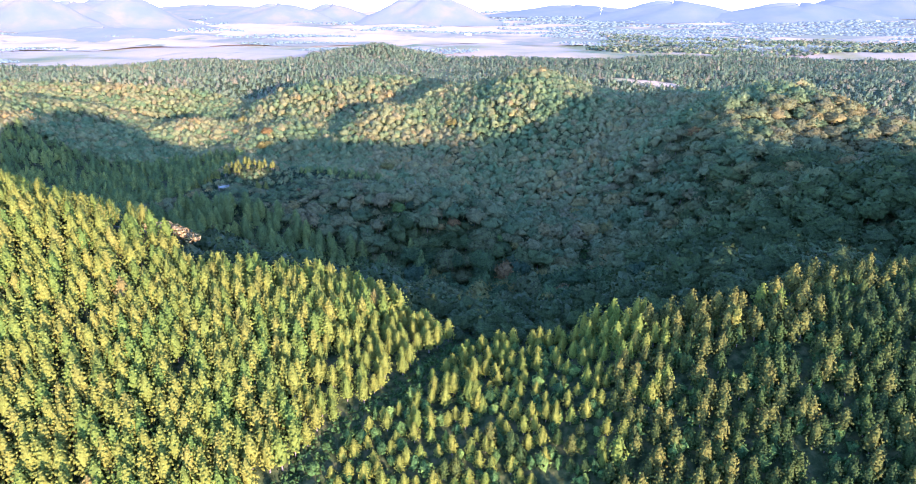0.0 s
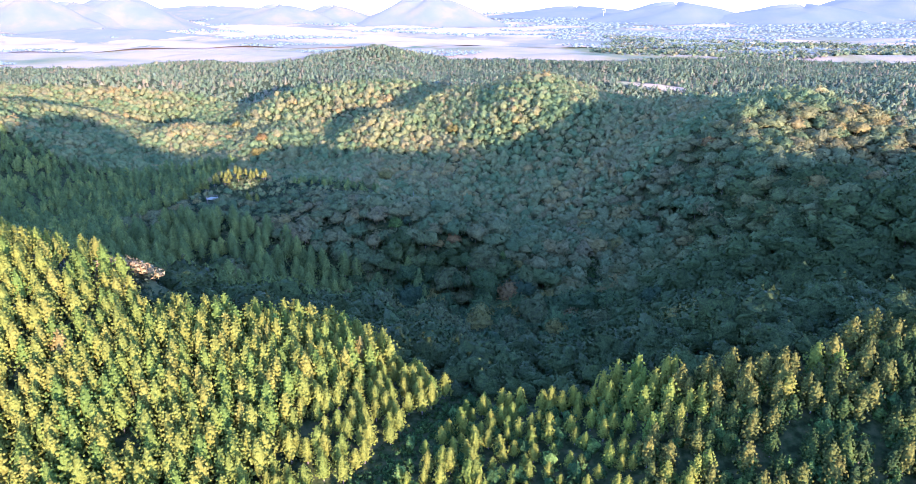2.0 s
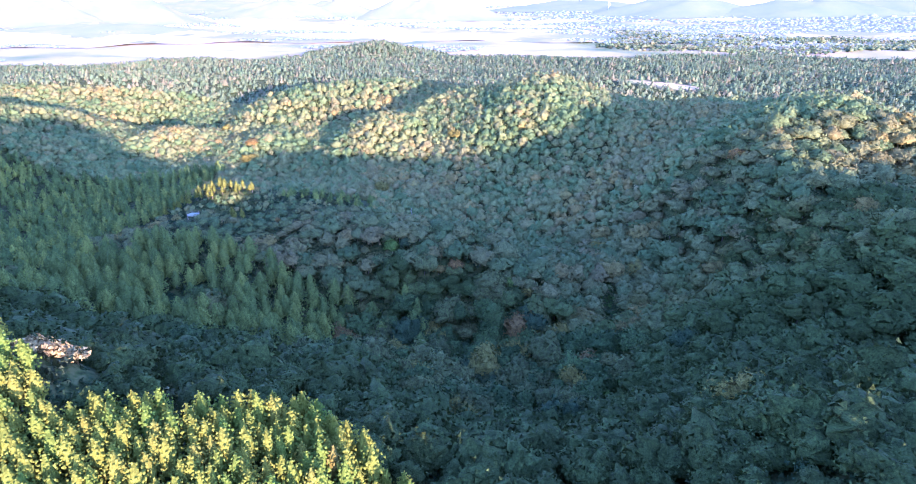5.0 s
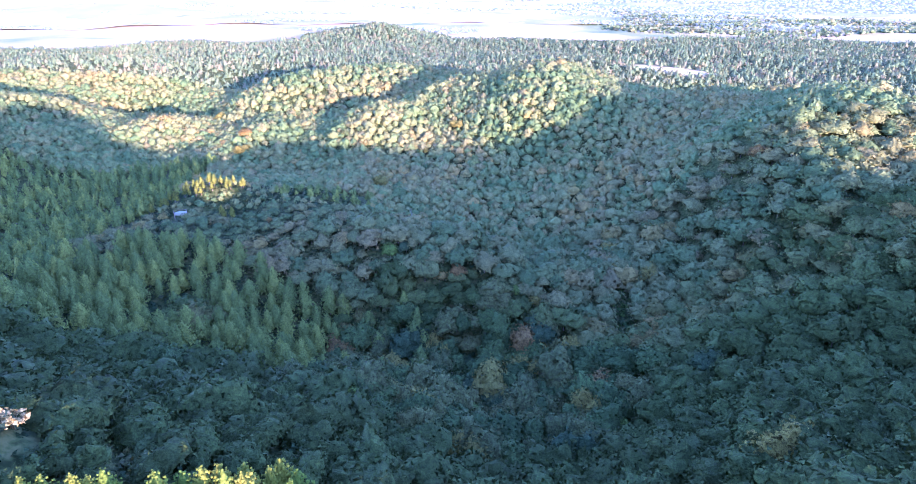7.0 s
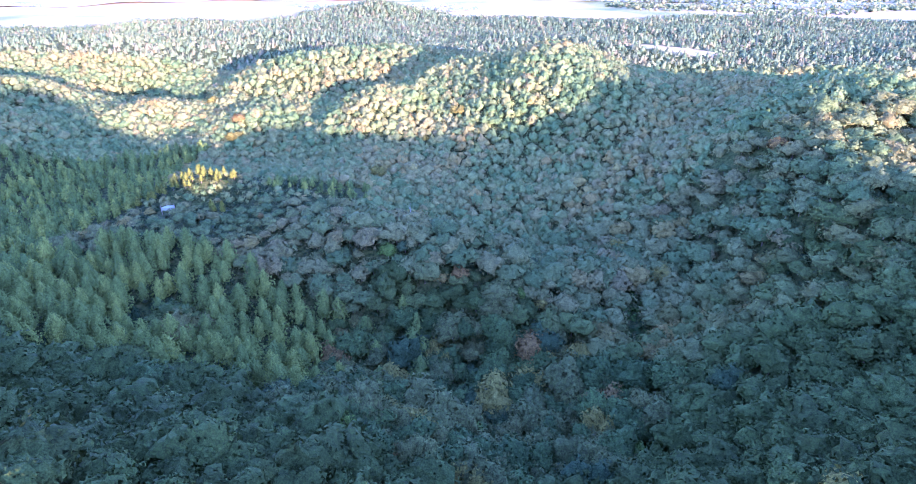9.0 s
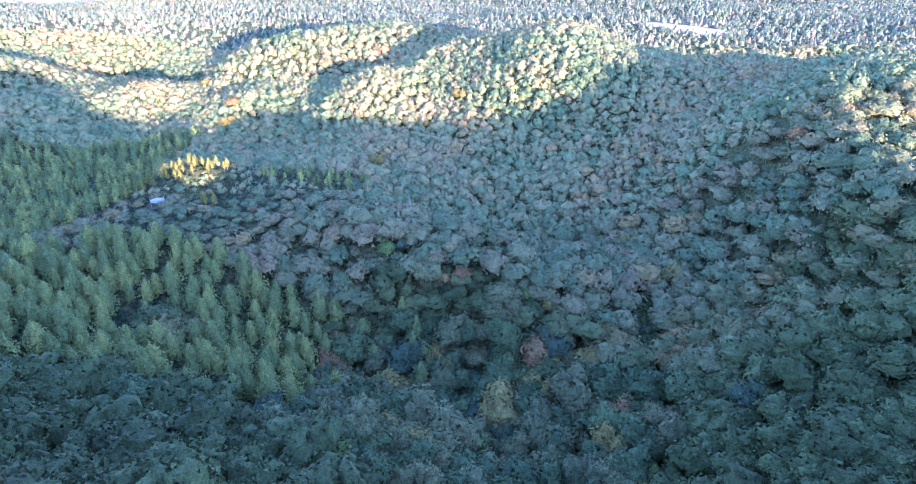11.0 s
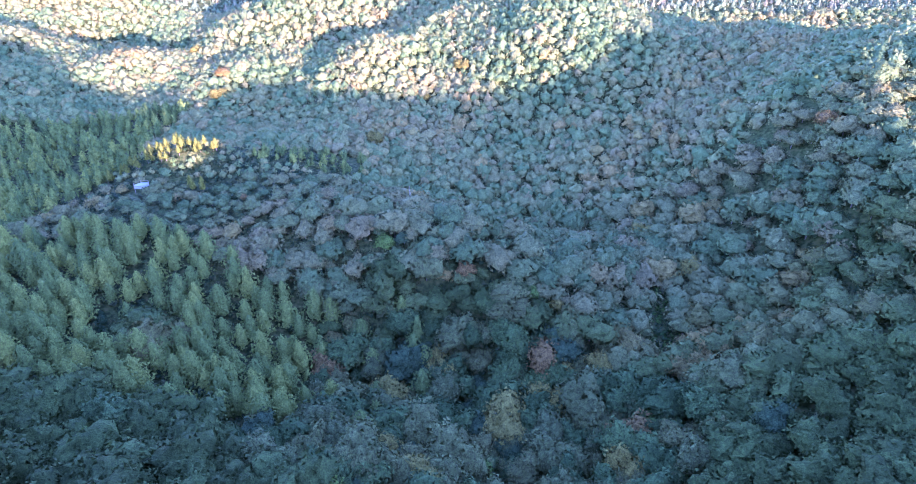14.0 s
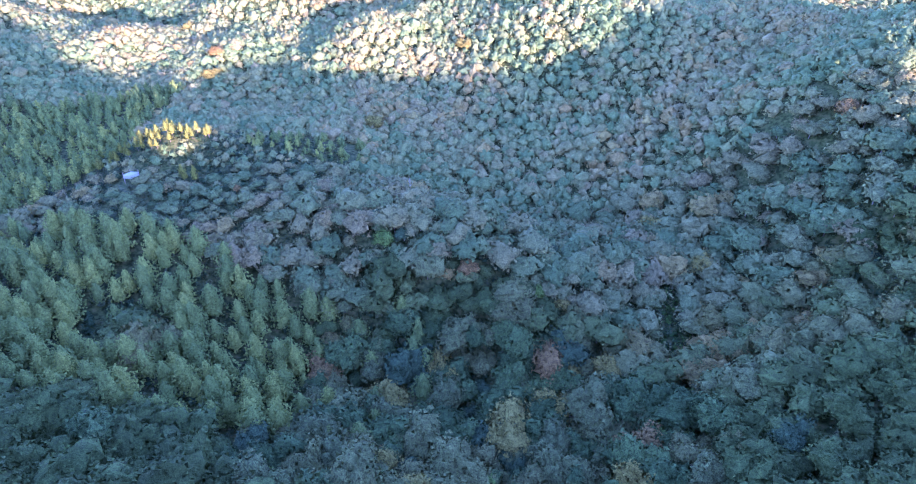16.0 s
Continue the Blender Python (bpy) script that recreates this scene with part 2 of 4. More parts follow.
def part(name, verts, faces, mat, parent, label="", tint=None, normals=None):
    ob = mesh_object(name, verts, faces, [mat], tint, None, normals)
    ob.parent = parent
    if label:
        tagged(ob, label=label)
    return ob


OCTA = np.array([(1, 0, 0), (-1, 0, 0), (0, 1, 0), (0, -1, 0), (0, 0, 1), (0, 0, -1)], float)
OCTA_FACES = np.array([(0, 2, 4), (2, 1, 4), (1, 3, 4), (3, 0, 4), (2, 0, 5), (1, 2, 5), (3, 1, 5), (0, 3, 5)])


def turned(rng, n):
    """n random turns as 3 x 3 matrices."""
    q = rng.normal(size=(n, 4))
    q /= np.linalg.norm(q, axis=1)[:, None]
    w, x, y, z = q.T
    return np.stack([np.stack([1 - 2 * (y * y + z * z), 2 * (x * y - z * w), 2 * (x * z + y * w)], 1),
                     np.stack([2 * (x * y + z * w), 1 - 2 * (x * x + z * z), 2 * (y * z - x * w)], 1),
                     np.stack([2 * (x * z - y * w), 2 * (y * z + x * w), 1 - 2 * (x * x + y * y)], 1)], 1)


def unit(v):
    return v / np.maximum(np.linalg.norm(v, axis=-1, keepdims=True), 1e-6)


def lumps(rng, centres, radii, flat=1.0):
    """Uneven clumps of leaves."""
    n = len(centres)
    v = np.einsum("nij,kj->nki", turned(rng, n), OCTA) * (radii[:, None, None] * rng.uniform(0.65, 1.25, (n, 6, 1)))
    v[:, :, 2] *= flat
    v += centres[:, None]
    f = OCTA_FACES[None] + 6 * np.arange(n)[:, None, None]
    return v.reshape(-1, 3), f.reshape(-1, 3), unit((v - centres[:, None]).reshape(-1, 3))


def sprays(rng, centres, size, out, loose=0.55, soft=0.5):
    """Single sprays of leaves, three-cornered, facing roughly outwards."""
    n = len(centres)
    face = unit(out + rng.normal(size=(n, 3)) * loose)
    side = unit(np.cross(face, rng.normal(size=(n, 3))))
    up = np.cross(face, side)
    big = size * rng.uniform(0.6, 1.4, (n, 1))
    v = np.stack([centres - 0.5 * big * side - 0.35 * big * up, centres + 0.55 * big * side - 0.25 * big * up, centres + 0.7 * big * up], 1)
    return v.reshape(-1, 3), np.arange(3 * n).reshape(-1, 3), np.repeat(unit(soft * out + face), 3, axis=0)


def joined(*pieces):
    """Pieces of (places, triangles, normals) as one."""
    at = np.cumsum([0] + [len(p[0]) for p in pieces])
    return (np.concatenate([p[0] for p in pieces]), np.concatenate([p[1] + a for p, a in zip(pieces, at)]), np.concatenate([p[2] for p in pieces]))


def patches(v, f, normals):
    """The same surface as single leafy patches, that each take a shade of their own."""
    return v[f].reshape(-1, 3), np.arange(f.size).reshape(-1, 3), normals[f].reshape(-1, 3)


def stem(radius, tall, top=0.4, sides=5, lean=(0, 0)):
    a = np.arange(sides) * 2 * math.pi / sides
    ring = np.stack([np.cos(a), np.sin(a)], 1)
    low = np.column_stack([ring * radius * 1.25, np.full(sides, -0.6)])
    high = np.column_stack([ring * radius * top + np.array(lean), np.full(sides, tall)])
    i = np.arange(sides)
    j = (i + 1) % sides
    f = np.concatenate([np.stack([i, j, j + sides], 1), np.stack([i, j + sides, i + sides], 1)])
    radial = np.column_stack([ring, np.zeros(sides)])
    return np.concatenate([low, high]), f, np.concatenate([radial, radial])


def limb(start, end, radius):
    """A tapering limb, three-sided."""
    start, end = np.array(start, float), np.array(end, float)
    way = (end - start) / np.linalg.norm(end - start)
    side = np.cross(way, (0.3, 0.5, 0.81))
    side /= np.linalg.norm(side)
    up = np.cross(way, side)
    ring = [math.cos(k * 2.094) * side + math.sin(k * 2.094) * up for k in range(3)]
    v = np.array([start + r * radius for r in ring] + [end + r * radius * 0.3 for r in ring])
    return v, np.array([(0, 1, 4), (0, 4, 3), (1, 2, 5), (1, 5, 4), (2, 0, 3), (2, 3, 5)]), np.array(ring + ring)


def puffs(rng, centres, radii, axes, sides=5, high=0.75):
    """Small tufts of foliage, each a low uneven cone standing out from the crown along its axis."""
    n = len(centres)
    axes = unit(axes)
    side = unit(np.cross(axes, rng.normal(size=(n, 3))))
    up = np.cross(axes, side)
    a = np.arange(sides)[None] * 2 * math.pi / sides + rng.uniform(-0.3, 0.3, (n, sides))
    ring = np.cos(a)[..., None] * side[:, None] + np.sin(a)[..., None] * up[:, None]
    base = centres[:, None] + ring * (radii[:, None] * rng.uniform(0.7, 1.3, (n, sides)))[..., None] - (axes * 0.2 * radii[:, None])[:, None]
    tip = centres + axes * (radii * high * rng.uniform(0.7, 1.35, n))[:, None] + side * (radii * rng.uniform(-0.3, 0.3, n))[:, None]
    v = np.concatenate([base, tip[:, None]], 1)
    nrm = np.concatenate([unit(ring + 0.55 * axes[:, None]), axes[:, None]], 1)
    k = np.arange(sides)
    f = np.stack([k, (k + 1) % sides, np.full(sides, sides)], 1)[None] + (sides + 1) * np.arange(n)[:, None, None]
    return v.reshape(-1, 3), f.reshape(-1, 3), nrm.reshape(-1, 3)


def needle_tree(seed, tall, wide, tufts, bare=0.1, round_top=0.75, blunt=2.0, upward=0.6, rings=5, sides=7, leaves=0):
    """A conifer: trunk and crown, of the given height and crown width, its boughs ending in tufts."""
    rng = np.random.default_rng(seed)
    low, r = tall * bare, wide / 2

    def profile(h):
        return r * (1 - np.clip(h, 0, 1) ** blunt) ** round_top * np.where(h < 0.1, 0.8, 1.0)

    h = np.repeat(np.linspace(0, 0.93, rings), sides)
    a = ((np.arange(sides)[None] + 0.5 * (np.arange(rings)[:, None] % 2)) * 2 * math.pi / sides).ravel() + rng.uniform(-0.2, 0.2, rings * sides)
    d = profile(h) * rng.uniform(0.45, 0.75, rings * sides)
    v = np.concatenate([np.stack([d * np.cos(a), d * np.sin(a), low + (tall - low) * (h + rng.uniform(-0.03, 0.03, len(h)))], 1), [(0, 0, tall * 0.97)]])
    i = (np.arange(rings - 1)[:, None] * sides + np.arange(sides)[None]).ravel()
    j = (np.arange(rings - 1)[:, None] * sides + (np.arange(sides)[None] + 1) % sides).ravel()
    top = (rings - 1) * sides + np.arange(sides)
    f = np.concatenate([np.stack([i, j, j + sides], 1), np.stack([i, j + sides, i + sides], 1), np.stack([top, np.roll(top, -1), np.full(sides, rings * sides)], 1)])
    core = patches(v, f, unit(np.column_stack([v[:, 0], v[:, 1], np.full(len(v), 0.14 * wide)])))
    steps = np.linspace(0, 1, 200)
    share = np.cumsum(profile(steps) + 0.10 * r)
    h = np.clip(np.interp((np.arange(tufts) + rng.uniform(0.1, 0.9, tufts)) / tufts, share / share[-1], steps), 0, 0.985)
    a = np.arange(tufts) * 2.39996 + rng.uniform(-0.5, 0.5, tufts)
    swing = rng.uniform(0, 6, 2)
    boughs = 1 + 0.16 * np.sin(3 * a + 9 * h + swing[0]) + 0.12 * np.sin(2 * a - 15 * h + swing[1])
    d = profile(h) * rng.uniform(0.70, 1.0, tufts) * boughs
    c = np.stack([d * np.cos(a), d * np.sin(a), low + (tall - low) * h], 1)
    axes = np.column_stack([np.cos(a), np.sin(a), rng.uniform(0.5, 1.5, tufts) * upward + 1.2 * h ** 3])
    size = math.sqrt(0.62 * r * (tall - low) / tufts) * rng.uniform(0.75, 1.3, tufts) * (0.62 + 0.38 * profile(h) / r)
    pieces = [core, puffs(rng, c, size, axes, 4, 0.95)]
    if leaves:
        pick = rng.integers(0, tufts, leaves)
        out = unit(axes[pick] + 0.7 * rng.normal(size=(leaves, 3)))
        pieces.append(sprays(rng, c[pick] + out * size[pick][:, None] * 0.9, 0.42, out))
    return stem(0.018 * tall, tall * 0.8), joined(*pieces)


def leaf_tree(seed, tall, wide, clumps, leaves, clump=0.17, leaf=0.85, thick=0.55, limbs=5):
    """A broad-leaved tree: trunk with limbs, and a wide uneven crown in clumps."""
    rng = np.random.default_rng(seed)
    r = wide / 2
    up = 1 - (np.arange(clumps) + 0.5) / clumps * 0.92
    a = np.arange(clumps) * 2.39996 + rng.uniform(-0.35, 0.35, clumps)
    lobe = 1 + 0.22 * np.sin(2 * a + rng.uniform(0, 6)) + 0.15 * np.sin(3 * a + rng.uniform(0, 6))
    d = r * np.sqrt(1 - up ** 2) * rng.uniform(0.75, 1.0, clumps) * lobe
    depth = tall * thick
    c = np.stack([d * np.cos(a), d * np.sin(a), tall - depth + depth * up * rng.uniform(0.78, 1.0, clumps) - 0.06 * tall], 1)
    size = wide * clump * rng.uniform(0.7, 1.3, clumps)
    inner = c * np.array((0.94, 0.94, 1.0)) - np.array((0, 0, 0.25)) * size[:, None]
    body = lumps(rng, inner, size * 0.9, 0.72)
    pick = rng.integers(0, clumps, leaves)
    out = rng.normal(size=(leaves, 3))
    out /= np.linalg.norm(out, axis=1)[:, None]
    out[:, 2] = np.where(out[:, 2] < -0.2, -out[:, 2], out[:, 2])
    tips = c[pick] + out * (size[pick] * rng.uniform(0.85, 1.6, leaves))[:, None] * np.array((1.15, 1.15, 0.8))
    v, f, nrm = joined(body, sprays(rng, tips, leaf, out))
    around = unit(v - np.array((0, 0, tall - 1.5 * depth)))
    crown = v, f, unit(nrm + 1.5 * around)
    trunk = [stem(0.022 * tall, tall * 0.55, 0.6)]
    for k in range(limbs):
        trunk.append(limb((0, 0, tall * rng.uniform(0.3, 0.5)), c[rng.integers(0, clumps)], 0.011 * tall))
    return joined(*trunk), crown


def dome_tree(seed, tall, wide, rings, sides, leaves, leaf=0.5, lobes=14, thick=0.6, limbs=0):
    """A broad-leaved tree with a billowing crown: rounded boughs all over it, covered with sprays of leaves that face all ways."""
    rng = np.random.default_rng(seed)
    r, depth = wide / 2, tall * thick
    rise = (np.linspace(-0.5, 1.45, rings)[:, None] + rng.uniform(-0.07, 0.07, (rings, sides))).ravel()
    a = ((np.arange(sides)[None] + 0.5 * (np.arange(rings)[:, None] % 2) + rng.uniform(-0.2, 0.2, (rings, sides))) * 2 * math.pi / sides).ravel()
    rays = np.concatenate([np.stack([np.cos(rise) * np.cos(a), np.cos(rise) * np.sin(a), np.sin(rise)], 1), [(0, 0, 1.0)]])
    k = np.arange(lobes)
    up = 1 - (k + 0.5) / lobes * 1.15
    turn = k * 2.39996 + rng.uniform(-0.4, 0.4, lobes)
    boughs = np.stack([np.sqrt(1 - up ** 2) * np.cos(turn), np.sqrt(1 - up ** 2) * np.sin(turn), up], 1)
    reach = rng.uniform(0.15, 0.5, lobes)
    wideness = 2.3 / math.sqrt(lobes)
    swing = rng.uniform(0, 6, 2)

    def radius(way):
        off = np.arccos(np.clip(way @ boughs.T, -1, 1)) / wideness
        around = np.arctan2(way[:, 1], way[:, 0])
        uneven = 1 + 0.20 * np.sin(2 * around + swing[0]) + 0.14 * np.sin(3 * around + swing[1])
        return (0.58 + np.max(reach * np.sqrt(np.clip(1 - off ** 2, 0, 1)), axis=1)) * uneven

    shape = np.array((r, r, depth)) * (1 + rng.uniform(-0.12, 0.12, 3))
    base = np.array((0, 0, tall - depth))
    v = base + rays * (radius(rays) * rng.uniform(0.78, 0.95, len(rays)))[:, None] * shape
    i = (np.arange(rings - 1)[:, None] * sides + np.arange(sides)[None]).ravel()
    j = (np.arange(rings - 1)[:, None] * sides + (np.arange(sides)[None] + 1) % sides).ravel()
    top = (rings - 1) * sides + np.arange(sides)
    f = np.concatenate([np.stack([i, j, j + sides], 1), np.stack([i, j + sides, i + sides], 1),
                        np.stack([top, np.roll(top, -1), np.full(sides, rings * sides)], 1)])
    flat = np.cross(v[f[:, 1]] - v[f[:, 0]], v[f[:, 2]] - v[f[:, 0]])
    nrm = np.zeros_like(v)
    for corner in range(3):
        np.add.at(nrm, f[:, corner], flat)
    k = np.arange(leaves)
    up = 1 - (k + rng.uniform(0, 1, leaves)) / leaves * 1.3
    turn = k * 2.39996 + rng.uniform(-0.6, 0.6, leaves)
    way = np.stack([np.sqrt(1 - up ** 2) * np.cos(turn), np.sqrt(1 - up ** 2) * np.sin(turn), up], 1)
    tips = base + way * (radius(way) * rng.uniform(0.86, 1.08, leaves))[:, None] * shape
    out = unit(unit(way / shape * r) + np.array((0, 0, 0.35)))
    outer = sprays(rng, tips, leaf, out, 0.85, 1.3)
    pieces = [patches(v, f, unit(unit(nrm) + np.array((0, 0, 0.45)))), outer]
    trunk = [stem(0.022 * tall, tall * 0.6, 0.6)]
    for k in range(limbs):
        trunk.append(limb((0, 0, tall * rng.uniform(0.25, 0.4)), base + boughs[rng.integers(0, lobes)] * shape * 0.8, 0.011 * tall))
    return joined(*trunk), joined(*pieces)


def wood(name, kinds, x, y, scale, tint, mat, label, category, sink=0.2, uneven=0.13):
    """Many trees in one mesh. kinds: (trunk, crown) shapes to draw from."""
    rng = np.random.default_rng(len(x))
    z = height(x, y) - sink
    kind = rng.integers(0, len(kinds), len(x))
    turn = rng.uniform(0, 2 * math.pi, len(x))
    stretch = rng.uniform(1 - uneven, 1 + uneven, len(x))
    verts, faces, tints, which, normals, at = [], [], [], [], [], 0
    for k, (trunk, crown) in enumerate(kinds):
        pick = np.nonzero(kind == k)[0]
        if not len(pick):
            continue
        v, f, nrm = joined(crown, trunk) if trunk is not None else crown
        slot = np.zeros(len(f), np.int32)
        slot[len(crown[1]):] = 1
        c, s = np.cos(turn[pick])[:, None], np.sin(turn[pick])[:, None]
        k2 = scale[pick][:, None]
        p = np.stack([(v[:, 0] * c - v[:, 1] * s) * k2 + x[pick][:, None], (v[:, 0] * s + v[:, 1] * c) * k2 + y[pick][:, None],
                      v[:, 2] * k2 * stretch[pick][:, None] + z[pick][:, None]], 2)
        verts.append(p.reshape(-1, 3))
        normals.append(np.stack([nrm[:, 0] * c - nrm[:, 1] * s, nrm[:, 0] * s + nrm[:, 1] * c, np.broadcast_to(nrm[:, 2], c.shape[:1] + nrm[:, 2].shape)], 2).reshape(-1, 3))
        faces.append((f[None] + at + len(v) * np.arange(len(pick))[:, None, None]).reshape(-1, 3))
        tints.append(np.repeat(tint[pick], len(v)))
        which.append(np.tile(slot, len(pick)))
        at += len(v) * len(pick)
    ob = mesh_object(name, np.concatenate(verts), np.concatenate(faces), [mat, bark], np.concatenate(tints), np.concatenate(which), np.concatenate(normals))
    return tagged(ob, label, category, kind="stuff")


def tree_thing(name, trunk, crown, mat, label, category, group):
    """A single tree with its trunk and crown, to be copied."""
    ob = tagged(new(name), label, category, group)
    part("trunk", *trunk[:2], bark, ob, "rough brown bark trunk", None, trunk[2])
    part("crown", *crown[:2], mat, ob, "", np.full(len(crown[0]), 0.5), crown[2])
    return ob


def plant(prototypes, x, y, scale, rng):
    """Copies of the prototypes at the places; the prototypes themselves take the first ones."""
    z = height(x, y) - 0.2
    for i in range(len(x)):
        m = pose(x[i], y[i], z[i], 0, 0, rng.uniform(0, 360)) @ Matrix.Scale(scale[i], 4)
        if i < len(prototypes):
            prototypes[i].matrix_basis = m
        else:
            copy_thing(prototypes[int(rng.integers(0, len(prototypes)))], m)


def jittered(x0, x1, y0, y1, step, rng, loose=0.42):
    """Places on a loose grid."""
    nx, ny = int((x1 - x0) / step), int((y1 - y0) / step)
    gx, gy = np.meshgrid(np.arange(nx), np.arange(ny))
    x = x0 + (gx.ravel() + 0.5 * (gy.ravel() % 2) + rng.uniform(-loose, loose, gx.size)) * step
    y = y0 + (gy.ravel() + rng.uniform(-loose, loose, gx.size)) * step
    return x, y


def wander(x, y, size, seed):
    """A slow smooth field between about -1 and 1."""
    p = seed * 1.7
    return (np.sin(x / size + p + 1.3 * np.sin(y / size * 0.8 + p)) + np.sin(y / size * 1.1 - p + 1.1 * np.sin(x / size * 0.7 + 2 * p))) / 2


def clearing(x, y):
    """1 in the dry meadows among the lowland woods and beyond them, 0 under trees."""
    bend = 14 * wander(x, y, 35, 8)
    one = np.hypot((x - 285) / 62, (y - 975 + 0.45 * (x - 285) + bend) / 24)
    two = np.hypot((x - 400) / 45, (y - 815 + 0.8 * (x - 400) + bend) / 17)
    three = np.hypot((x - 490) / 45, (y - 735 + bend) / 16)
    spots = np.maximum.reduce([smooth(1.1, 0.85, one), smooth(1.1, 0.85, two), smooth(1.1, 0.85, three)])
    edge = 1420 + 190 * smooth(200, 900, x)
    plain = smooth(edge - 40, edge + 90, np.hypot(x, y) + 70 * wander(x, y, 120, 3)) * smooth(120, 200, np.hypot(x + 190, y - 1490))
    return np.maximum(spots, plain)


# ---- ground ----
def axis(edges):
    return np.concatenate([np.arange(a, b, s) for a, b, s in edges] + [[edges[-1][1]]])


gx = axis([(-4900, -1500, 200), (-1500, -500, 40), (-500, 500, 8), (500, 800, 16), (800, 1500, 40), (1500, 4900, 200)])
gy = axis([(-4900, -1500, 200), (-1500, -200, 50), (-200, 800, 8), (800, 1300, 14), (1300, 1600, 30), (1600, 4900, 100)])
px, py = np.meshgrid(gx, gy)
n = len(gx)
i = (np.arange(len(gy) - 1)[:, None] * n + np.arange(n - 1)[None]).ravel()
ground = mesh_object("ground", np.column_stack([px.ravel(), py.ravel(), height(px, py).ravel()]), np.stack([i, i + 1, i + 1 + n, i + n], 1), [ground_mat], clearing(px, py).ravel())
ground.data.polygons.foreach_set("use_smooth", np.ones(len(ground.data.polygons), bool))
tagged(ground, "rolling volcanic ground with leaf litter, dry meadows and fields", "ground", kind="structure")

# ---- where the woods stand ----
CREST_X = [-400, -200, -109, -97, -89, -80, -73, -66, -51, -45, -36, -30, -20, -6, 10, 24, 39, 52, 61, 74, 93, 114, 140, 200, 400]
CREST_Y = [180, 174, 163, 166, 166, 160, 154, 158, 160, 166, 174, 174, 163, 150, 143, 139, 137, 133, 130, 131, 143, 151, 160, 175, 190]


def on_plantation(x, y):
    return y < np.interp(x, CREST_X, CREST_Y) + 2 * wander(x, y, 9, 3)


def on_crest_grass(x, y):
    """The strip of dry grass along the top of the rim."""
    return (np.abs(y - 166.2 - 0.8 * (x + 86)) < 2.6 + wander(x, y, 4, 2)) & (x > -92) & (x < -79)


def in_lane(x, y):
    """The narrow gap that runs through the plantation."""
    across = (x + 4) * 0.77 - (y - 134.5) * 0.64
    along = (x + 4) * 0.64 + (y - 134.5) * 0.77
    return (np.abs(across + 0.8 * np.sin(along / 9)) < 3.2) & (along < 14)


def in_cedar_stand(x, y):
    edge = 8 * wander(x, y, 17, 5)
    main = (x > -215 + edge) & (x < -52 + edge - 0.25 * (y - 300)) & (y > 284 + edge + 0.12 * (x + 100)) & (y < 372 + edge - 0.30 * (x + 150))
    hollow = np.hypot(x + 118, (y - 318) * 1.3) < 13
    return main & ~hollow


def in_bright_grove(x, y):
    rows = np.hypot((x + 171) / 31, (y - 454 - 0.35 * (x + 171)) / 8) < 1
    return rows | (np.hypot(x + 141, y - 428) < 6.5)


def in_back_cedars(x, y):
    """Cedars on the slope behind the mound."""
    return ((x < -205 + 14 * wander(x, y, 30, 2)) & (x > -420) & (y > 330) & (y < 560 + 25 * wander(x, y, 40, 4))) | (
        (x > 262) & (x < 350) & (y > 468) & (y < 585)) | (
        (x > -122) & (x < -60) & (y > 446 + 5 * wander(x, y, 12, 6)) & (y < 480))


def at_deck(x, y):
    return np.hypot(x + 168, (y - 419) * 0.7) < 7.5


def in_wedge(x, y, more=25):
    """The stretch of the plan that is built with the finest trees."""
    return np.abs(x) < 0.78 * y + more


rng = np.random.default_rng(7)
# plantation on the outer slope
x, y = jittered(-165, 165, 28, 200, 3.3, rng, 0.36)
keep = on_plantation(x, y) & ~in_lane(x, y) & (rng.uniform(0, 1, len(x)) > 0.03) & in_wedge(x, y) & (y > 55)
grassy = on_crest_grass(x, y)
x, y = x[keep & ~grassy], y[keep & ~grassy]
beyond_gap = (x + 4) * 0.77 - (y - 134.5) * 0.64 > 0
shrubby = beyond_gap & (rng.uniform(0, 1, len(x)) < 0.08 + 0.08 * smooth(40, 120, x))
x, y = x[~shrubby], y[~shrubby]
close = np.hypot(x / 1.0, (y - 118) * 0.9)
order = np.argsort(close)
pines = [tree_thing("pine_tree", *needle_tree(20 + k, 9.6, 5.2, 110, 0.22, 0.80, 1.8, 0.8, 5, 7, 130), pine_leaf_single,
                    "bushy yellow-green pine in a dense plantation on a slope", "tree", "pines of the plantation") for k in range(6)]
first = order[:300]


def pine_size(x, y, rng):
    """Even heights before the gap, mixed beyond it."""
    even, mixed = rng.uniform(0.88, 1.08, len(x)), 0.84 + 0.28 * rng.uniform(0, 1, len(x)) ** 1.5
    crest = 1 + (0.16 * smooth(-60, -30, x) + 0.12 * smooth(-8, 4, x) * smooth(75, 55, x) - 0.12 * smooth(-50, -75, x)) * smooth(14, 6, np.interp(x, CREST_X, CREST_Y) - y)
    across = (x + 4) * 0.77 - (y - 134.5) * 0.64
    return np.where(across < 0, even, np.where(among_shrubs(x, y), 0.84 * mixed, 0.76 * mixed)) * crest


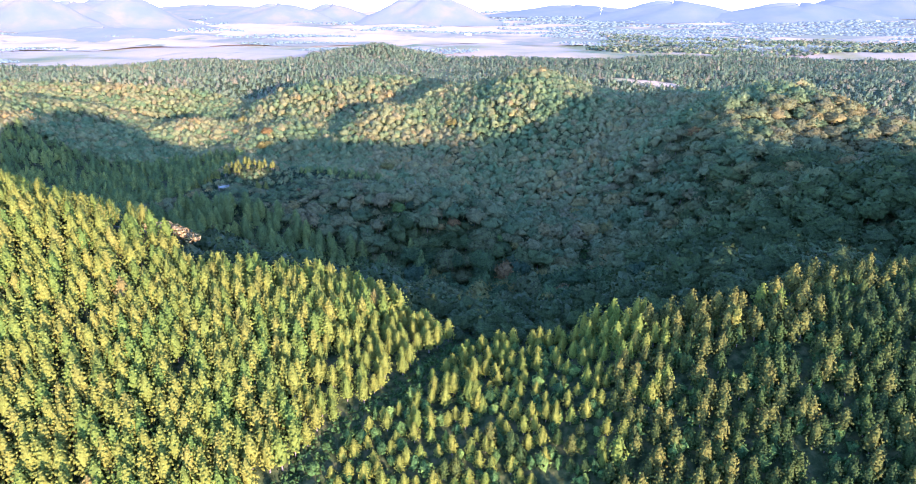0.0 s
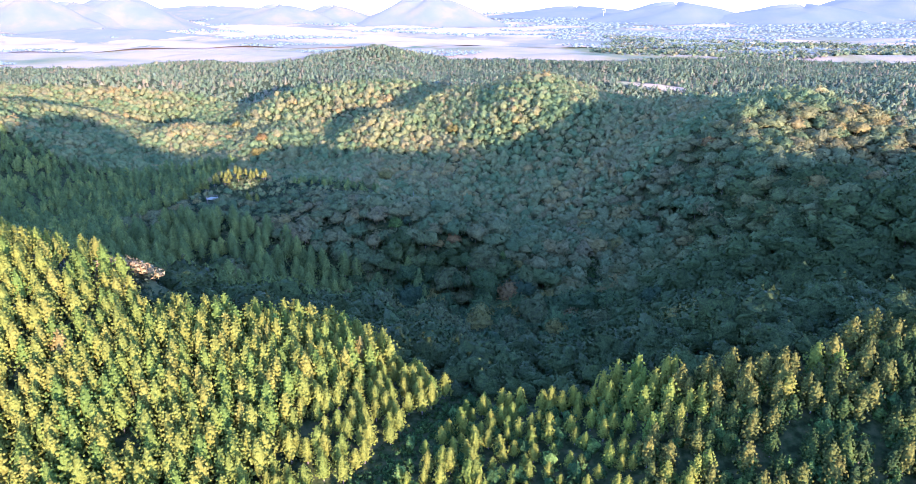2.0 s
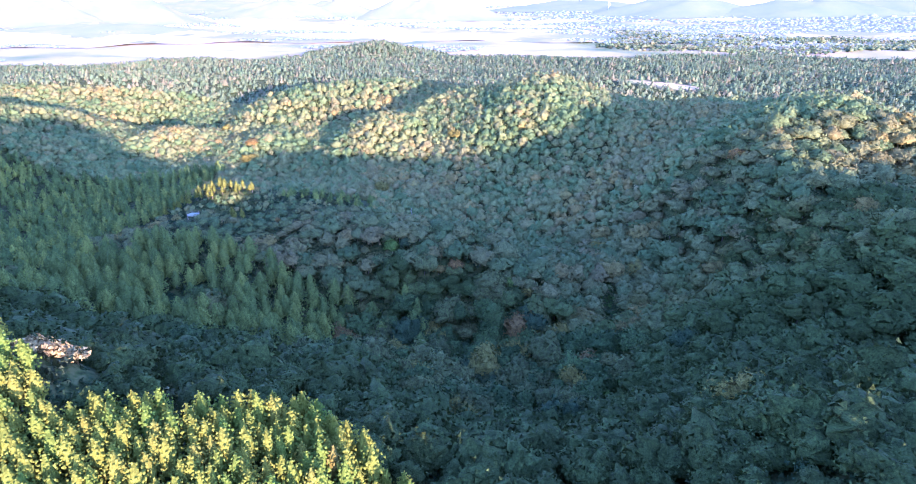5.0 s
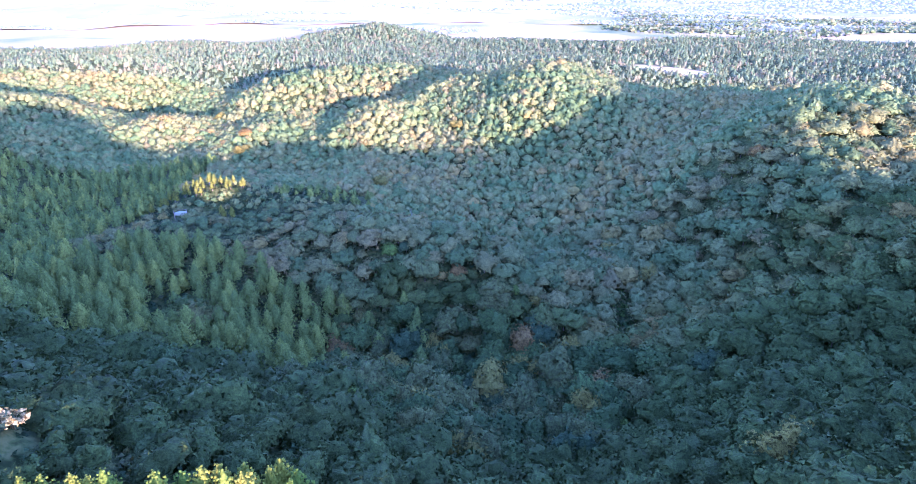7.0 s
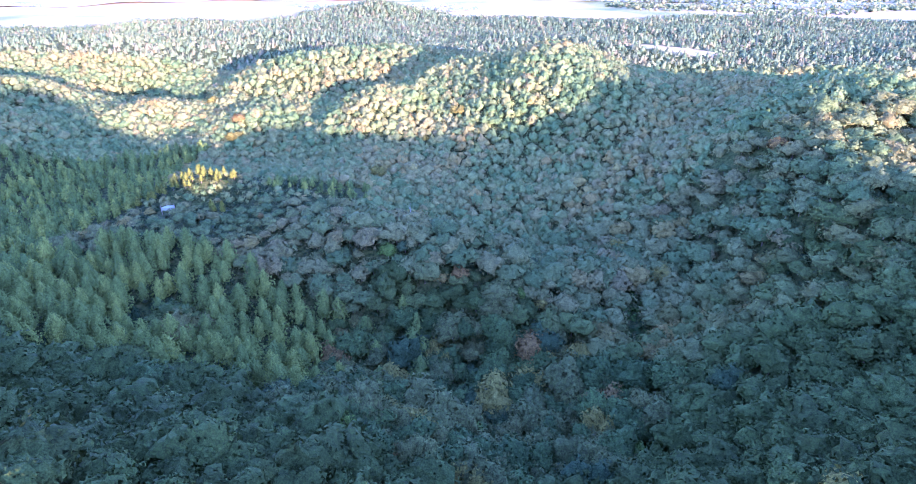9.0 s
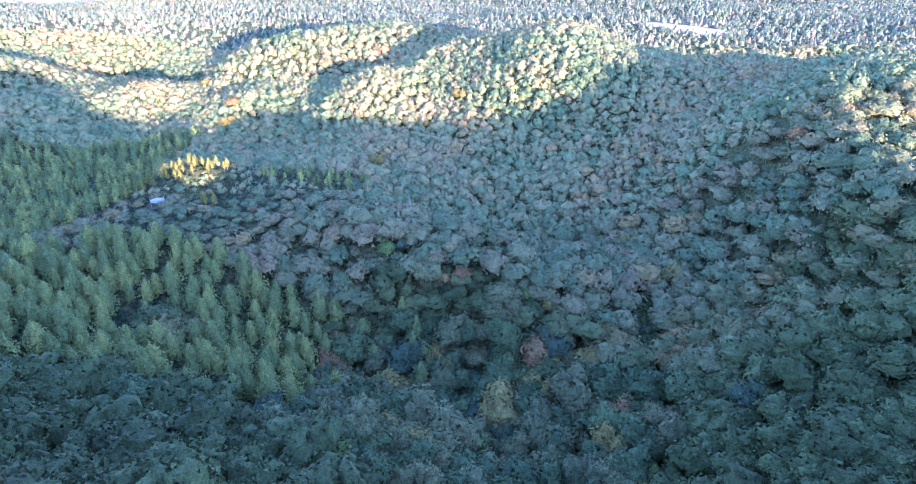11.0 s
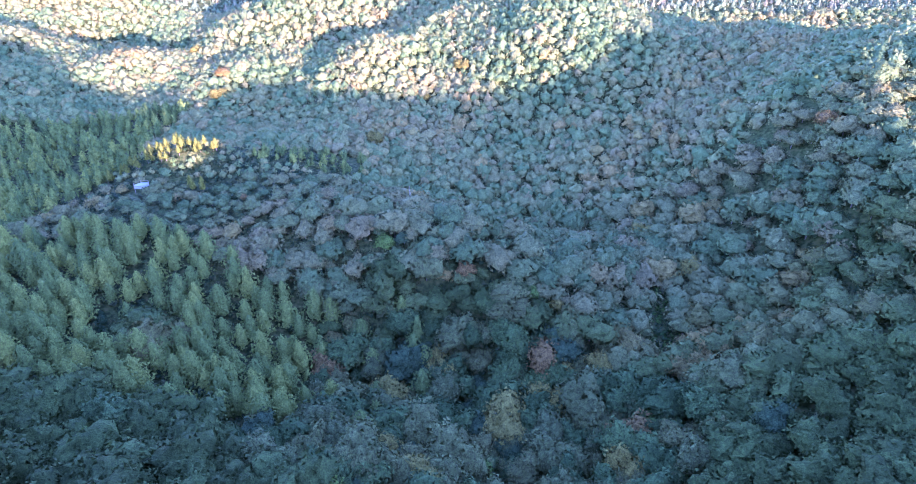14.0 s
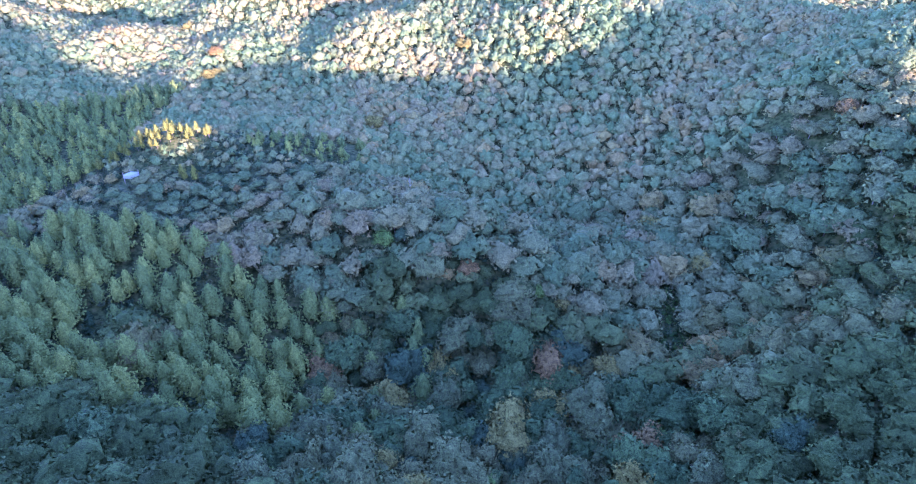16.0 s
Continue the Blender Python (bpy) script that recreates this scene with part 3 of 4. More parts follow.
# greener needles, darkened as well for the slope turned from the sun
SHADED_YOUNG_STOPS = [(0.0, (0.017, 0.031, 0.008)), (0.4, (0.025, 0.043, 0.008)), (0.65, (0.044, 0.054, 0.010)), (1.0, (0.070, 0.071, 0.012))]
young_leaf = foliage("shaded_young_needles", SHADED_YOUNG_STOPS, uneven=0.85)
young_leaf_single = foliage("shaded_young_needles_single", SHADED_YOUNG_STOPS, True, uneven=0.85)
young = [tree_thing("pine_tree", *needle_tree(30 + k, 7.8, 4.7, 100, 0.18, 0.85, 1.8, 0.8, 5, 7, 120), young_leaf_single,
                    "short bushy green pine growing among shrubs on a slope", "tree", "pines of the plantation") for k in range(5)]


def past_gap(x, y):
    return (x + 4) * 0.77 - (y - 134.5) * 0.64 > 0


def among_shrubs(x, y):
    """Where the shorter pines stand, coloured darker for a shaded slope, some way past the gap."""
    return (x + 4) * 0.77 - (y - 134.5) * 0.64 > 44 + 12 * wander(x, y, 11, 3) + 16 * wander(x, y, 2.3, 8)


for kinds, spot in ((pines, first[~among_shrubs(x[first], y[first])]), (young, first[among_shrubs(x[first], y[first])])):
    plant(kinds, x[spot], y[spot], pine_size(x[spot], y[spot], rng), rng)
rest = order[300:]
shapes = [needle_tree(40 + k, 9.6, 5.2, 80, 0.22, 0.80, 1.8, 0.8, 4, 6) for k in range(7)]
size, small = pine_size(x[rest], y[rest], rng), among_shrubs(x[rest], y[rest])
wood("pine_plantation", shapes, x[rest][~small], y[rest][~small], size[~small], rng.uniform(0, 1, (~small).sum()), pine_leaf,
     "dense plantation of yellow-green pines on the crater's outer slope", "forest", uneven=0.04)
shapes = [needle_tree(50 + k, 7.8, 4.7, 72, 0.18, 0.85, 1.8, 0.8, 4, 6) for k in range(7)]
# tints imitate light: taller crowns lighter, paler by the gap, darker to the right
wood("young_pine_wood", shapes, x[rest][small], y[rest][small], size[small], np.clip((size[small] - 0.67) / 0.30 + rng.normal(0, 0.12, small.sum()) - 0.2 * smooth(45, 110, x[rest][small]) + 0.35 * smooth(70, 35, x[rest][small]), 0, 1), young_leaf,
     "short bushy pines among shrubs on the crater's outer slope", "forest", uneven=0.06)
bush_leaf = foliage("plantation_shrub_leaves", [(0.0, (0.022, 0.050, 0.012)), (0.6, (0.036, 0.072, 0.014)), (1.0, (0.065, 0.105, 0.018))])
bush_x, bush_y = jittered(-165, 165, 40, 200, 3.9, rng, 0.5)
keep = on_plantation(bush_x, bush_y) & past_gap(bush_x, bush_y) & in_wedge(bush_x, bush_y) & (bush_y > 55)
bush_x, bush_y = bush_x[keep], bush_y[keep]
shapes = [(None, dome_tree(720 + k, 4.6, 4.8, 3, 6, 44, 0.65, 7, 0.7)[1]) for k in range(6)]
wood("plantation_shrubs", shapes, bush_x, bush_y, rng.uniform(0.5, 0.92, len(bush_x)), rng.uniform(0, 1, len(bush_x)), bush_leaf, "green broad-leaved shrubs growing between the pines", "shrubs")
x, y = jittered(-380, 380, -150, 195, 13.0, rng)
x2, y2 = jittered(-210, 210, -50, 195, 7.0, rng, 0.4)
near_by = (np.abs(x) < 210) & (y > -50)
x, y = np.concatenate([x[~near_by], x2]), np.concatenate([y[~near_by], y2])
keep = on_plantation(x, y) & ((np.abs(x) > 165) | (y < 55) | ~in_wedge(x, y))
x, y = x[keep], y[keep]
shapes = [needle_tree(60 + k, 10.0, 7.4, 4, 0.2, 0.75, 2.0, 0.6, 2, 5) for k in range(4)]
wood("outer_pine_wood", shapes, x, y, rng.uniform(0.8, 1.15, len(x)), rng.uniform(0, 1, len(x)), pine_leaf, "pine woods on the hill's outer flanks", "forest")

# dry silver grass along the crest
x, y = jittered(-95, -76, 155, 178, 0.9, rng, 0.5)
keep = on_crest_grass(x, y)
x, y = x[keep], y[keep]
dry_leaf = foliage("dry_grass", [(0.0, (0.17, 0.125, 0.05)), (1.0, (0.26, 0.20, 0.075))])
shapes = [(None, leaf_tree(700 + k, 3.0, 2.6, 2, 22, 0.2, 0.6, 0.8, 0)[1]) for k in range(4)]
wood("silver_grass", shapes, x, y, rng.uniform(0.7, 1.3, len(x)), rng.uniform(0, 1, len(x)), dry_leaf, "pale pinkish dry grass along the wooded crest", "grass")

# cedars in the crater
x, y = jittered(-240, -40, 270, 400, 7.2, rng, 0.42)
keep = in_cedar_stand(x, y) & ~at_deck(x, y) & (rng.uniform(0, 1, len(x)) > 0.08)
x, y = x[keep], y[keep]
cedars = [tree_thing("cedar_tree", *needle_tree(80 + k, 12.4, 8.4, 150, 0.12, 0.80, 1.9, 0.45, 7, 8, 170), cedar_leaf_single,
                     "tall dark green cedar in the shaded crater", "tree", "cedars of the crater stand") for k in range(5)]
xs, ys = jittered(-60, -5, 285, 350, 13, rng, 0.5)
x, y = np.concatenate([x, xs]), np.concatenate([y, ys])
order = np.argsort(np.hypot(x + 70, y - 305))
plant(cedars, x[order[:220]], y[order[:220]], rng.uniform(0.75, 1.18, len(order[:220])), rng)
rest = order[220:]
cedar_shapes = [needle_tree(90 + k, 12.4, 8.4, 90, 0.12, 0.80, 1.9, 0.45) for k in range(5)]
wood("cedar_stand", cedar_shapes, x[rest], y[rest], rng.uniform(0.75, 1.15, len(rest)), rng.uniform(0, 1, len(rest)), cedar_leaf,
     "stand of dark green cedars on the crater's floor", "forest")
x, y = jittered(-215, -100, 392, 480, 4.7, rng, 0.42)
keep = in_bright_grove(x, y)
x, y = x[keep], y[keep]
grove_leaf = foliage("grove_needles", [(0.0, (0.080, 0.092, 0.016)), (1.0, (0.100, 0.102, 0.018))], True, through_light=0.3)
grove = [tree_thing("tall_cedar_tree", *needle_tree(100 + k, 10.8, 5.6, 70, 0.3, 0.8, 1.6, 0.4), grove_leaf,
                    "tall cedar with its top in yellow evening sun", "tree", "sunlit cedars on the mound") for k in range(4)]
plant(grove, x, y, rng.uniform(0.7, 1.05, len(x)) + 0.1 * (y > 456) - 0.1 * (y < 436), rng)
x, y = jittered(-440, -50, 330, 600, 6.5, rng, 0.4)
keep = in_back_cedars(x, y) & (rng.uniform(0, 1, len(x)) > 0.12)
x, y = x[keep], y[keep]
back_shapes = [needle_tree(110 + k, 10.6, 7.4, 28, 0.15, 0.8, 1.9, 0.45, 4, 5) for k in range(5)]
wood("back_cedar_wood", back_shapes, x, y, rng.uniform(0.6, 1.15, len(x)) * np.where(x > -150, 0.62, 1.0), rng.uniform(0, 1, len(x)), cedar_leaf, "dark cedar wood on the slope behind the mound", "forest")

# leaves of the far slopes, lightened in colour to stand in for haze
HAZED_RIDGE_STOPS = [(0.0, (0.057, 0.095, 0.032)), (0.25, (0.083, 0.119, 0.038)), (0.50, (0.113, 0.128, 0.042)), (0.70, (0.128, 0.126, 0.042)),
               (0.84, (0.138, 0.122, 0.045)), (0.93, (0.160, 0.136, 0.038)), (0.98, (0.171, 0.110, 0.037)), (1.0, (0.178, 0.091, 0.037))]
back_leaf = foliage("hazed_back_leaves", [(at, tuple(0.72 * c for c in colour)) for at, colour in HAZED_RIDGE_STOPS], uneven=0.8, grain=0.7)
ridge_leaf = foliage("hazed_ridge_leaves", HAZED_RIDGE_STOPS, through_light=0.25, uneven=0.5, grain=0.45, relief=0.5)

# broad-leaved woods of the crater, its rim and the ridges
COLOURS = [("green", [(0.0, (0.022, 0.040, 0.012)), (0.7, (0.037, 0.062, 0.018)), (1.0, (0.058, 0.090, 0.023))], "dense green broad-leaved tree in the shaded crater", 30),
           ("olive", [(0.0, (0.042, 0.056, 0.018)), (1.0, (0.069, 0.079, 0.023))], "olive-green broad-leaved tree in the shaded crater", 30),
           ("grey_brown", [(0.0, (0.050, 0.059, 0.018)), (1.0, (0.069, 0.075, 0.022))], "thinning grey-brown autumn tree in the shaded crater", 20),
           ("dark", [(0.0, (0.022, 0.041, 0.015)), (1.0, (0.034, 0.056, 0.023))], "broad dark evergreen tree in the shaded crater", 9),
           ("lime", [(0.0, (0.049, 0.088, 0.017)), (1.0, (0.067, 0.105, 0.020))], "bright lime-green tree among darker crowns in the crater", 3),
           ("ochre", [(0.0, (0.090, 0.086, 0.020)), (1.0, (0.113, 0.096, 0.020))], "autumn tree with ochre yellow leaves in the crater", 4),
           ("rust", [(0.0, (0.095, 0.068, 0.020)), (1.0, (0.115, 0.069, 0.020))], "autumn tree with rust-red leaves in the crater", 4)]


def leafy(x, y):
    return ~on_plantation(x, y) & ~in_cedar_stand(x, y) & ~in_bright_grove(x, y) & ~in_back_cedars(x, y) & ~at_deck(x, y) & (np.hypot(x + 84, y - 166) > 12)


x, y = jittered(-330, 330, 130, 440, 6.5, rng, 0.46)
keep = leafy(x, y) & in_wedge(x, y) & ~((np.hypot((x - 75 - 0.25 * (y - 330)) / 6, (y - 335) / 30) < 1))
x, y = x[keep], y[keep]
low_scrub = 1 - 0.48 * smooth(70, 42, np.hypot((x + 145) * 0.75, (y - 432) * 0.85))
low_scrub = low_scrub * (1 - 0.4 * smooth(26, 8, y - np.interp(x, CREST_X, CREST_Y)))
order = np.argsort(np.hypot(x * 0.75, y - 285))
first, at, by_colour = order[:300], 0, {}
mixed = np.random.default_rng(3).permutation(first)
for c, (colour, stops, label, share) in enumerate(COLOURS):
    mat = foliage(colour + "_leaves", stops, True, uneven=1.15)
    count = share * 3
    made = [tree_thing("broadleaf_tree", *dome_tree(200 + 10 * c + k, 9.2, 12.6, 9, 15, 900, 0.62, 30, 0.56, 5), mat, label, "tree", "broad-leaved trees of the crater") for k in range(3)]
    spot = mixed[at:at + count]
    plant(made, x[spot], y[spot], rng.choice([0.6, 0.75, 0.9, 1.05, 1.3], len(spot)) * rng.uniform(0.9, 1.1, len(spot)), rng)
    at += count
    by_colour[colour] = made
LANDMARKS = [
    ("rust", -17, 449, 1.0), ("rust", -4, 447, 0.8), ("rust", -40, 274, 1.1), ("rust", -58, 271, 0.7), ("lime", -66, 364, 1.0), ("rust", -67, 358, 0.7),
    ("ochre", 84, 405, 0.9), ("rust", 90, 396, 0.6), ("ochre", 49, 379, 0.9), ("ochre", 98, 373, 0.9), ("rust", -3, 354, 0.8), ("green", -27, 338, 1.3),
    ("lime", 25, 350, 0.7), ("ochre", 34, 347, 0.7), ("ochre", 46, 282, 0.8), ("lime", 129, 296, 0.8), ("rust", 123, 321, 0.6), ("lime", -7, 317, 0.7),
    ("rust", -110, 406, 0.7), ("ochre", -60, 509, 1.3), ("lime", -37, 366, 0.9), ("dark", -64, 379, 1.2), ("dark", -43, 377, 1.3), ("dark", -29, 367, 1.2),
    ("dark", 32, 371, 1.0), ("dark", -32, 245, 1.2), ("dark", -10, 297, 1.3), ("lime", -106, 255, 1.0), ("green", -105, 268, 1.5), ("ochre", -15, 253, 1.1),
    ("lime", 50, 364, 0.8), ("rust", -124, 256, 0.7), ("dark", 87, 271, 0.9), ("grey_brown", 74, 272, 1.1), ("ochre", 72, 193, 1.2)]
RIDGE_LANDMARKS = [
    ("rust", -195, 621, 1.3), ("ochre", -6, 601, 1.3), ("ochre", -189, 593, 1.4), ("rust", -325, 683, 1.3), ("rust", -38, 579, 1.1), ("ochre", -246, 698, 1.2),
    ("rust", -196, 628, 0.9), ("ochre", -31, 572, 1.0), ("rust", 157, 470, 1.0), ("rust", 162, 415, 1.0)]
for colour, tx, ty, size in LANDMARKS + RIDGE_LANDMARKS:
    spot = pose(tx, ty, float(height(tx, ty)) + 0.9, 0, 0, 40 * tx) @ Matrix.Scale((0.82 if ty < 470 else 0.6) * size, 4)
    copy_thing(by_colour[colour][int(abs(tx)) % 3], spot)
# a bare pale trunk left standing
snag = tagged(new("dead_tree"), "slender bare pale dead trunk standing among shrubs", "tree")
snag.matrix_basis = pose(-29, 398, float(height(-29, 398)), 2, 1)
pale_wood = mottled("pale_dead_wood", [(0.3, (0.15, 0.14, 0.11)), (0.7, (0.22, 0.20, 0.16))], 3.0, 0.8, 0.2)
part("trunk", *stem(0.28, 13.0, 0.35)[:2], pale_wood, snag)
part("branch", *limb((0, 0, 8.5), (1.2, 0.4, 10.6), 0.12)[:2], pale_wood, snag)
part("branch", *limb((0, 0, 10.0), (-0.9, 0.5, 11.8), 0.10)[:2], pale_wood, snag)
rest = order[300:]
shapes = [dome_tree(300 + k, 8.8, 13.4, 6, 11, 300, 0.8, 26, 0.54) for k in range(10)]
# dark evergreens near the rim; tone lowered further to imitate the nearer, unhazed shade
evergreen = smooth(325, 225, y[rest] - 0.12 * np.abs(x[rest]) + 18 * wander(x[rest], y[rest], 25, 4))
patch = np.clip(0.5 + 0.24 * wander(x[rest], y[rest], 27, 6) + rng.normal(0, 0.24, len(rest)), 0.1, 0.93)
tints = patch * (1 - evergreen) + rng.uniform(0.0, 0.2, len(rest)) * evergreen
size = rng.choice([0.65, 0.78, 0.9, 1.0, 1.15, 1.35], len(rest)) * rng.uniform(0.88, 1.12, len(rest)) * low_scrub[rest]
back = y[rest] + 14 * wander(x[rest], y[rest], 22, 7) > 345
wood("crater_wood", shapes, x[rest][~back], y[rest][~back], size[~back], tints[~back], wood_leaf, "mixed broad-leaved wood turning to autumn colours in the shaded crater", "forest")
# same wood farther back, in the colours lightened for haze
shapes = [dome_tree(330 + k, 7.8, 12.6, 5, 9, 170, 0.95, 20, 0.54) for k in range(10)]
wood("crater_back_wood", shapes, x[rest][back], y[rest][back], size[back], tints[back], back_leaf, "autumn wood on the crater's shaded far slope, coloured pale as in haze", "forest")
# shrubs and creepers under and between them
x, y = jittered(-240, 230, 140, 475, 5.4, rng, 0.5)
keep = (~on_plantation(x, y - 4) | ((np.hypot(x + 83, y - 162) < 10) & ~on_plantation(x, y))) & ~on_crest_grass(x, y) & ~at_deck(x, y) & in_wedge(x, y, 0) & ((y < 400) | (np.hypot((x + 140) / 80, (y - 435) / 45) < 1))
x, y = x[keep], y[keep]
shapes = [(None, leaf_tree(400 + k, 2.2, 7.0, 2, 28, 0.22, 0.85, 0.8, 0)[1]) for k in range(6)]
wood("undergrowth", shapes, x, y, rng.uniform(0.6, 1.3, len(x)), rng.uniform(0, 1, len(x)), shrub_leaf, "low green shrubs and creepers on the crater floor", "shrubs")
gx, gy = jittered(50, 105, 290, 380, 3.4, rng, 0.5)
keep = np.hypot((gx - 75 - 0.25 * (gy - 330)) / 14, (gy - 335) / 43) < 1
wood("gully_undergrowth", shapes, gx[keep], gy[keep], rng.uniform(0.5, 1.0, keep.sum()), rng.uniform(0.0, 0.8, keep.sum()), bush_leaf, "dense green creepers and shrubs in a shaded gully", "shrubs")
x, y = jittered(-120, 60, 40, 175, 1.9, rng, 0.5)
keep = in_lane(x, y)
x, y = x[keep], y[keep]
wood("lane_undergrowth", shapes, x, y, rng.uniform(0.35, 0.65, len(x)), rng.uniform(0, 0.8, len(x)), bush_leaf, "dark low scrub along a narrow gap in the plantation", "shrubs")
# far half of the crater and the sunlit ridges
x, y = jittered(-620, 480, 440, 700, 5.0, rng, 0.48)
x2, y2 = jittered(-700, 520, 700, 900, 6.6, rng, 0.48)
x, y = np.concatenate([x, x2]), np.concatenate([y, y2])
falls = (height(x, y + 6) - height(x, y - 6)) / 12
keep = leafy(x, y) & in_wedge(x, y, 20) & ((falls > -0.28) | (rng.uniform(0, 1, len(x)) < 0.85))
x, y = x[keep], y[keep]
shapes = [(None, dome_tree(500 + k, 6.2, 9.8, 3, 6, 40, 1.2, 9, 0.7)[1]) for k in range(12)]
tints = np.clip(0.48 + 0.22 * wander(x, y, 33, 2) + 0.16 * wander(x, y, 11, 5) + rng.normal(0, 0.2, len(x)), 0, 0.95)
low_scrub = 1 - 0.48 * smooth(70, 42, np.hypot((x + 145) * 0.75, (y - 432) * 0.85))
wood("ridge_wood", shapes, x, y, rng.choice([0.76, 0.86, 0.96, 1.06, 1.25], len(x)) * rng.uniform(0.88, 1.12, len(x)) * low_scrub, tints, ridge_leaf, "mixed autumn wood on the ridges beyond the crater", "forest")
x, y = jittered(100, 800, 130, 900, 11, rng, 0.45)
keep = leafy(x, y) & (clearing(x, y) < 0.4) & ((x > 480) | ~in_wedge(x, y, 20) | ((x > 330) & (y < 440)))
x2, y2 = jittered(-900, -100, 130, 900, 11, rng, 0.45)
keep2 = leafy(x2, y2) & ((x2 < -620) | ~in_wedge(x2, y2, 20) | ((x2 < -330) & (y2 < 440)))
x3, y3 = jittered(-1200, 1200, 900, 1720, 9.6, rng, 0.48)
open_ground = wander(x3, y3, 130, 1) + 0.5 * wander(x3, y3, 47, 2)
keep3 = (((open_ground < 1.7) & (clearing(x3, y3) < 0.4)) | (np.hypot(x3 + 190, y3 - 1490) < 130)) & (np.abs(x3) < 0.8 * y3)
x4, y4 = jittered(-1500, 1800, 1550, 2450, 19.0, rng, 0.48)
reach = 2350 + 130 * wander(x4, y4, 90, 5)
keep4 = (np.hypot(x4, y4) < reach) & (wander(x4 * 0.5, y4, 45, 6) < 0.35) & (clearing(x4, y4) > 0.4) & (x4 > 430 + 140 * wander(x4, y4, 150, 2))
x, y = np.concatenate([x[keep], x2[keep2], x3[keep3]]), np.concatenate([y[keep], y2[keep2], y3[keep3]])
shapes = [(None, dome_tree(600 + k, 7.6, 13.5, 2, 5, 11, 2.4, 5, 0.8)[1]) for k in range(6)]
wood("outer_wood", shapes, x, y, rng.uniform(0.6, 1.2, len(x)), rng.uniform(0, 1, len(x)), far_leaf, "green woods on the lowland around the hill", "forest")
shapes = [(None, leaf_tree(650 + k, 9.0, 17.0, 2, 12, 0.34, 3.6, 0.7, 0)[1]) for k in range(6)]
wood("lowland_wood", shapes, x4[keep4], y4[keep4], rng.uniform(0.7, 1.2, keep4.sum()), rng.uniform(0, 1, keep4.sum()), far_leaf, "patchy green woods out on the plain", "forest")

# ---- the deck on the mound ----
deck = tagged(new("observation_deck"), "hexagonal grey wooden lookout deck on the wooded mound", "deck")
deck.matrix_basis = pose(-168.0, 423.0, float(height(-168.0, 423.0)) + 2.9) @ Matrix.Scale(1.2, 4)
planks = mottled("weathered_planks", [(0.3, (0.12, 0.12, 0.07)), (0.7, (0.16, 0.16, 0.10))], 1.5, 0.8, 0.2)
dark_wood = mottled("dark_timber", [(0.3, (0.10, 0.075, 0.06)), (0.7, (0.17, 0.13, 0.10))], 3.0, 0.8, 0.2)


def prism(sides, radius, z0, z1, cx=0.0, cy=0.0):
    a = np.arange(sides) * 2 * math.pi / sides
    ring = np.stack([cx + radius * np.cos(a), cy + radius * np.sin(a)], 1)
    v = np.concatenate([np.column_stack([ring, np.full(sides, z0)]), np.column_stack([ring, np.full(sides, z1)]), [(cx, cy, z1), (cx, cy, z0)]])
    i = np.arange(sides)
    j = (i + 1) % sides
    f = np.concatenate([np.stack([i, j, j + sides], 1), np.stack([i, j + sides, i + sides], 1),
                        np.stack([i + sides, j + sides, np.full(sides, 2 * sides)], 1), np.stack([j, i, np.full(sides, 2 * sides + 1)], 1)])
    return v, f


part("platform", *prism(6, 3.4, 0, 0.2), planks, deck, "pale grey plank platform")
for k in range(6):
    a = k * math.pi / 3
    part("post", *prism(5, 0.12, -3.8, 1.15, 3.3 * math.cos(a), 3.3 * math.sin(a)), dark_wood, deck)
    b = a + math.pi / 3
    rail = limb((3.3 * math.cos(a), 3.3 * math.sin(a), 1.05), (3.3 * math.cos(b), 3.3 * math.sin(b), 1.05), 0.09)
    part("rail", *rail[:2], dark_wood, deck)

# ---- distance ----
F = 784 / math.tan(radians(73.8 / 2))
fd = np.linspace(1950, 4880, 60)
vx, vd = np.meshgrid(np.linspace(-0.95, 0.95, 120), fd)
vx, vy = vd * np.sin(vx), vd * np.cos(vx)
i = (np.arange(59)[:, None] * 120 + np.arange(119)[None]).ravel()
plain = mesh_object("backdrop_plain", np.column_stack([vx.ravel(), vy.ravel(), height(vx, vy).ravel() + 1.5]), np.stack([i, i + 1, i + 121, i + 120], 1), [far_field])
tagged(plain, "hazy distant plain with pale fields", "plain", kind="structure")
rng = np.random.default_rng(11)
d, a = 1560 + 3200 * rng.uniform(0, 1, 26000) ** 1.3, rng.uniform(-0.8, 0.8, 26000)
x, y = d * np.sin(a), d * np.cos(a)
strips = wander(x * 0.35, y, 60, 4) + 0.7 * wander(x, y, 210, 9) - 0.55 * smooth(250, 900, x) + 0.55 * smooth(500, 100, x) * smooth(3500, 3000, y)
keep = (strips < -0.1) & (np.hypot(x, y) > 1600 + 200 * smooth(0, 700, x))
x, y = x[keep], y[keep]
c = np.column_stack([x, y, height(x, y) + 4])
v, f, nrm = lumps(rng, c, rng.uniform(8, 14, len(x)) * np.clip(d[keep] / 3000, 0.55, 1.4), 0.5)
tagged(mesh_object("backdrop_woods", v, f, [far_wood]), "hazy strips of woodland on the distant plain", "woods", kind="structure")


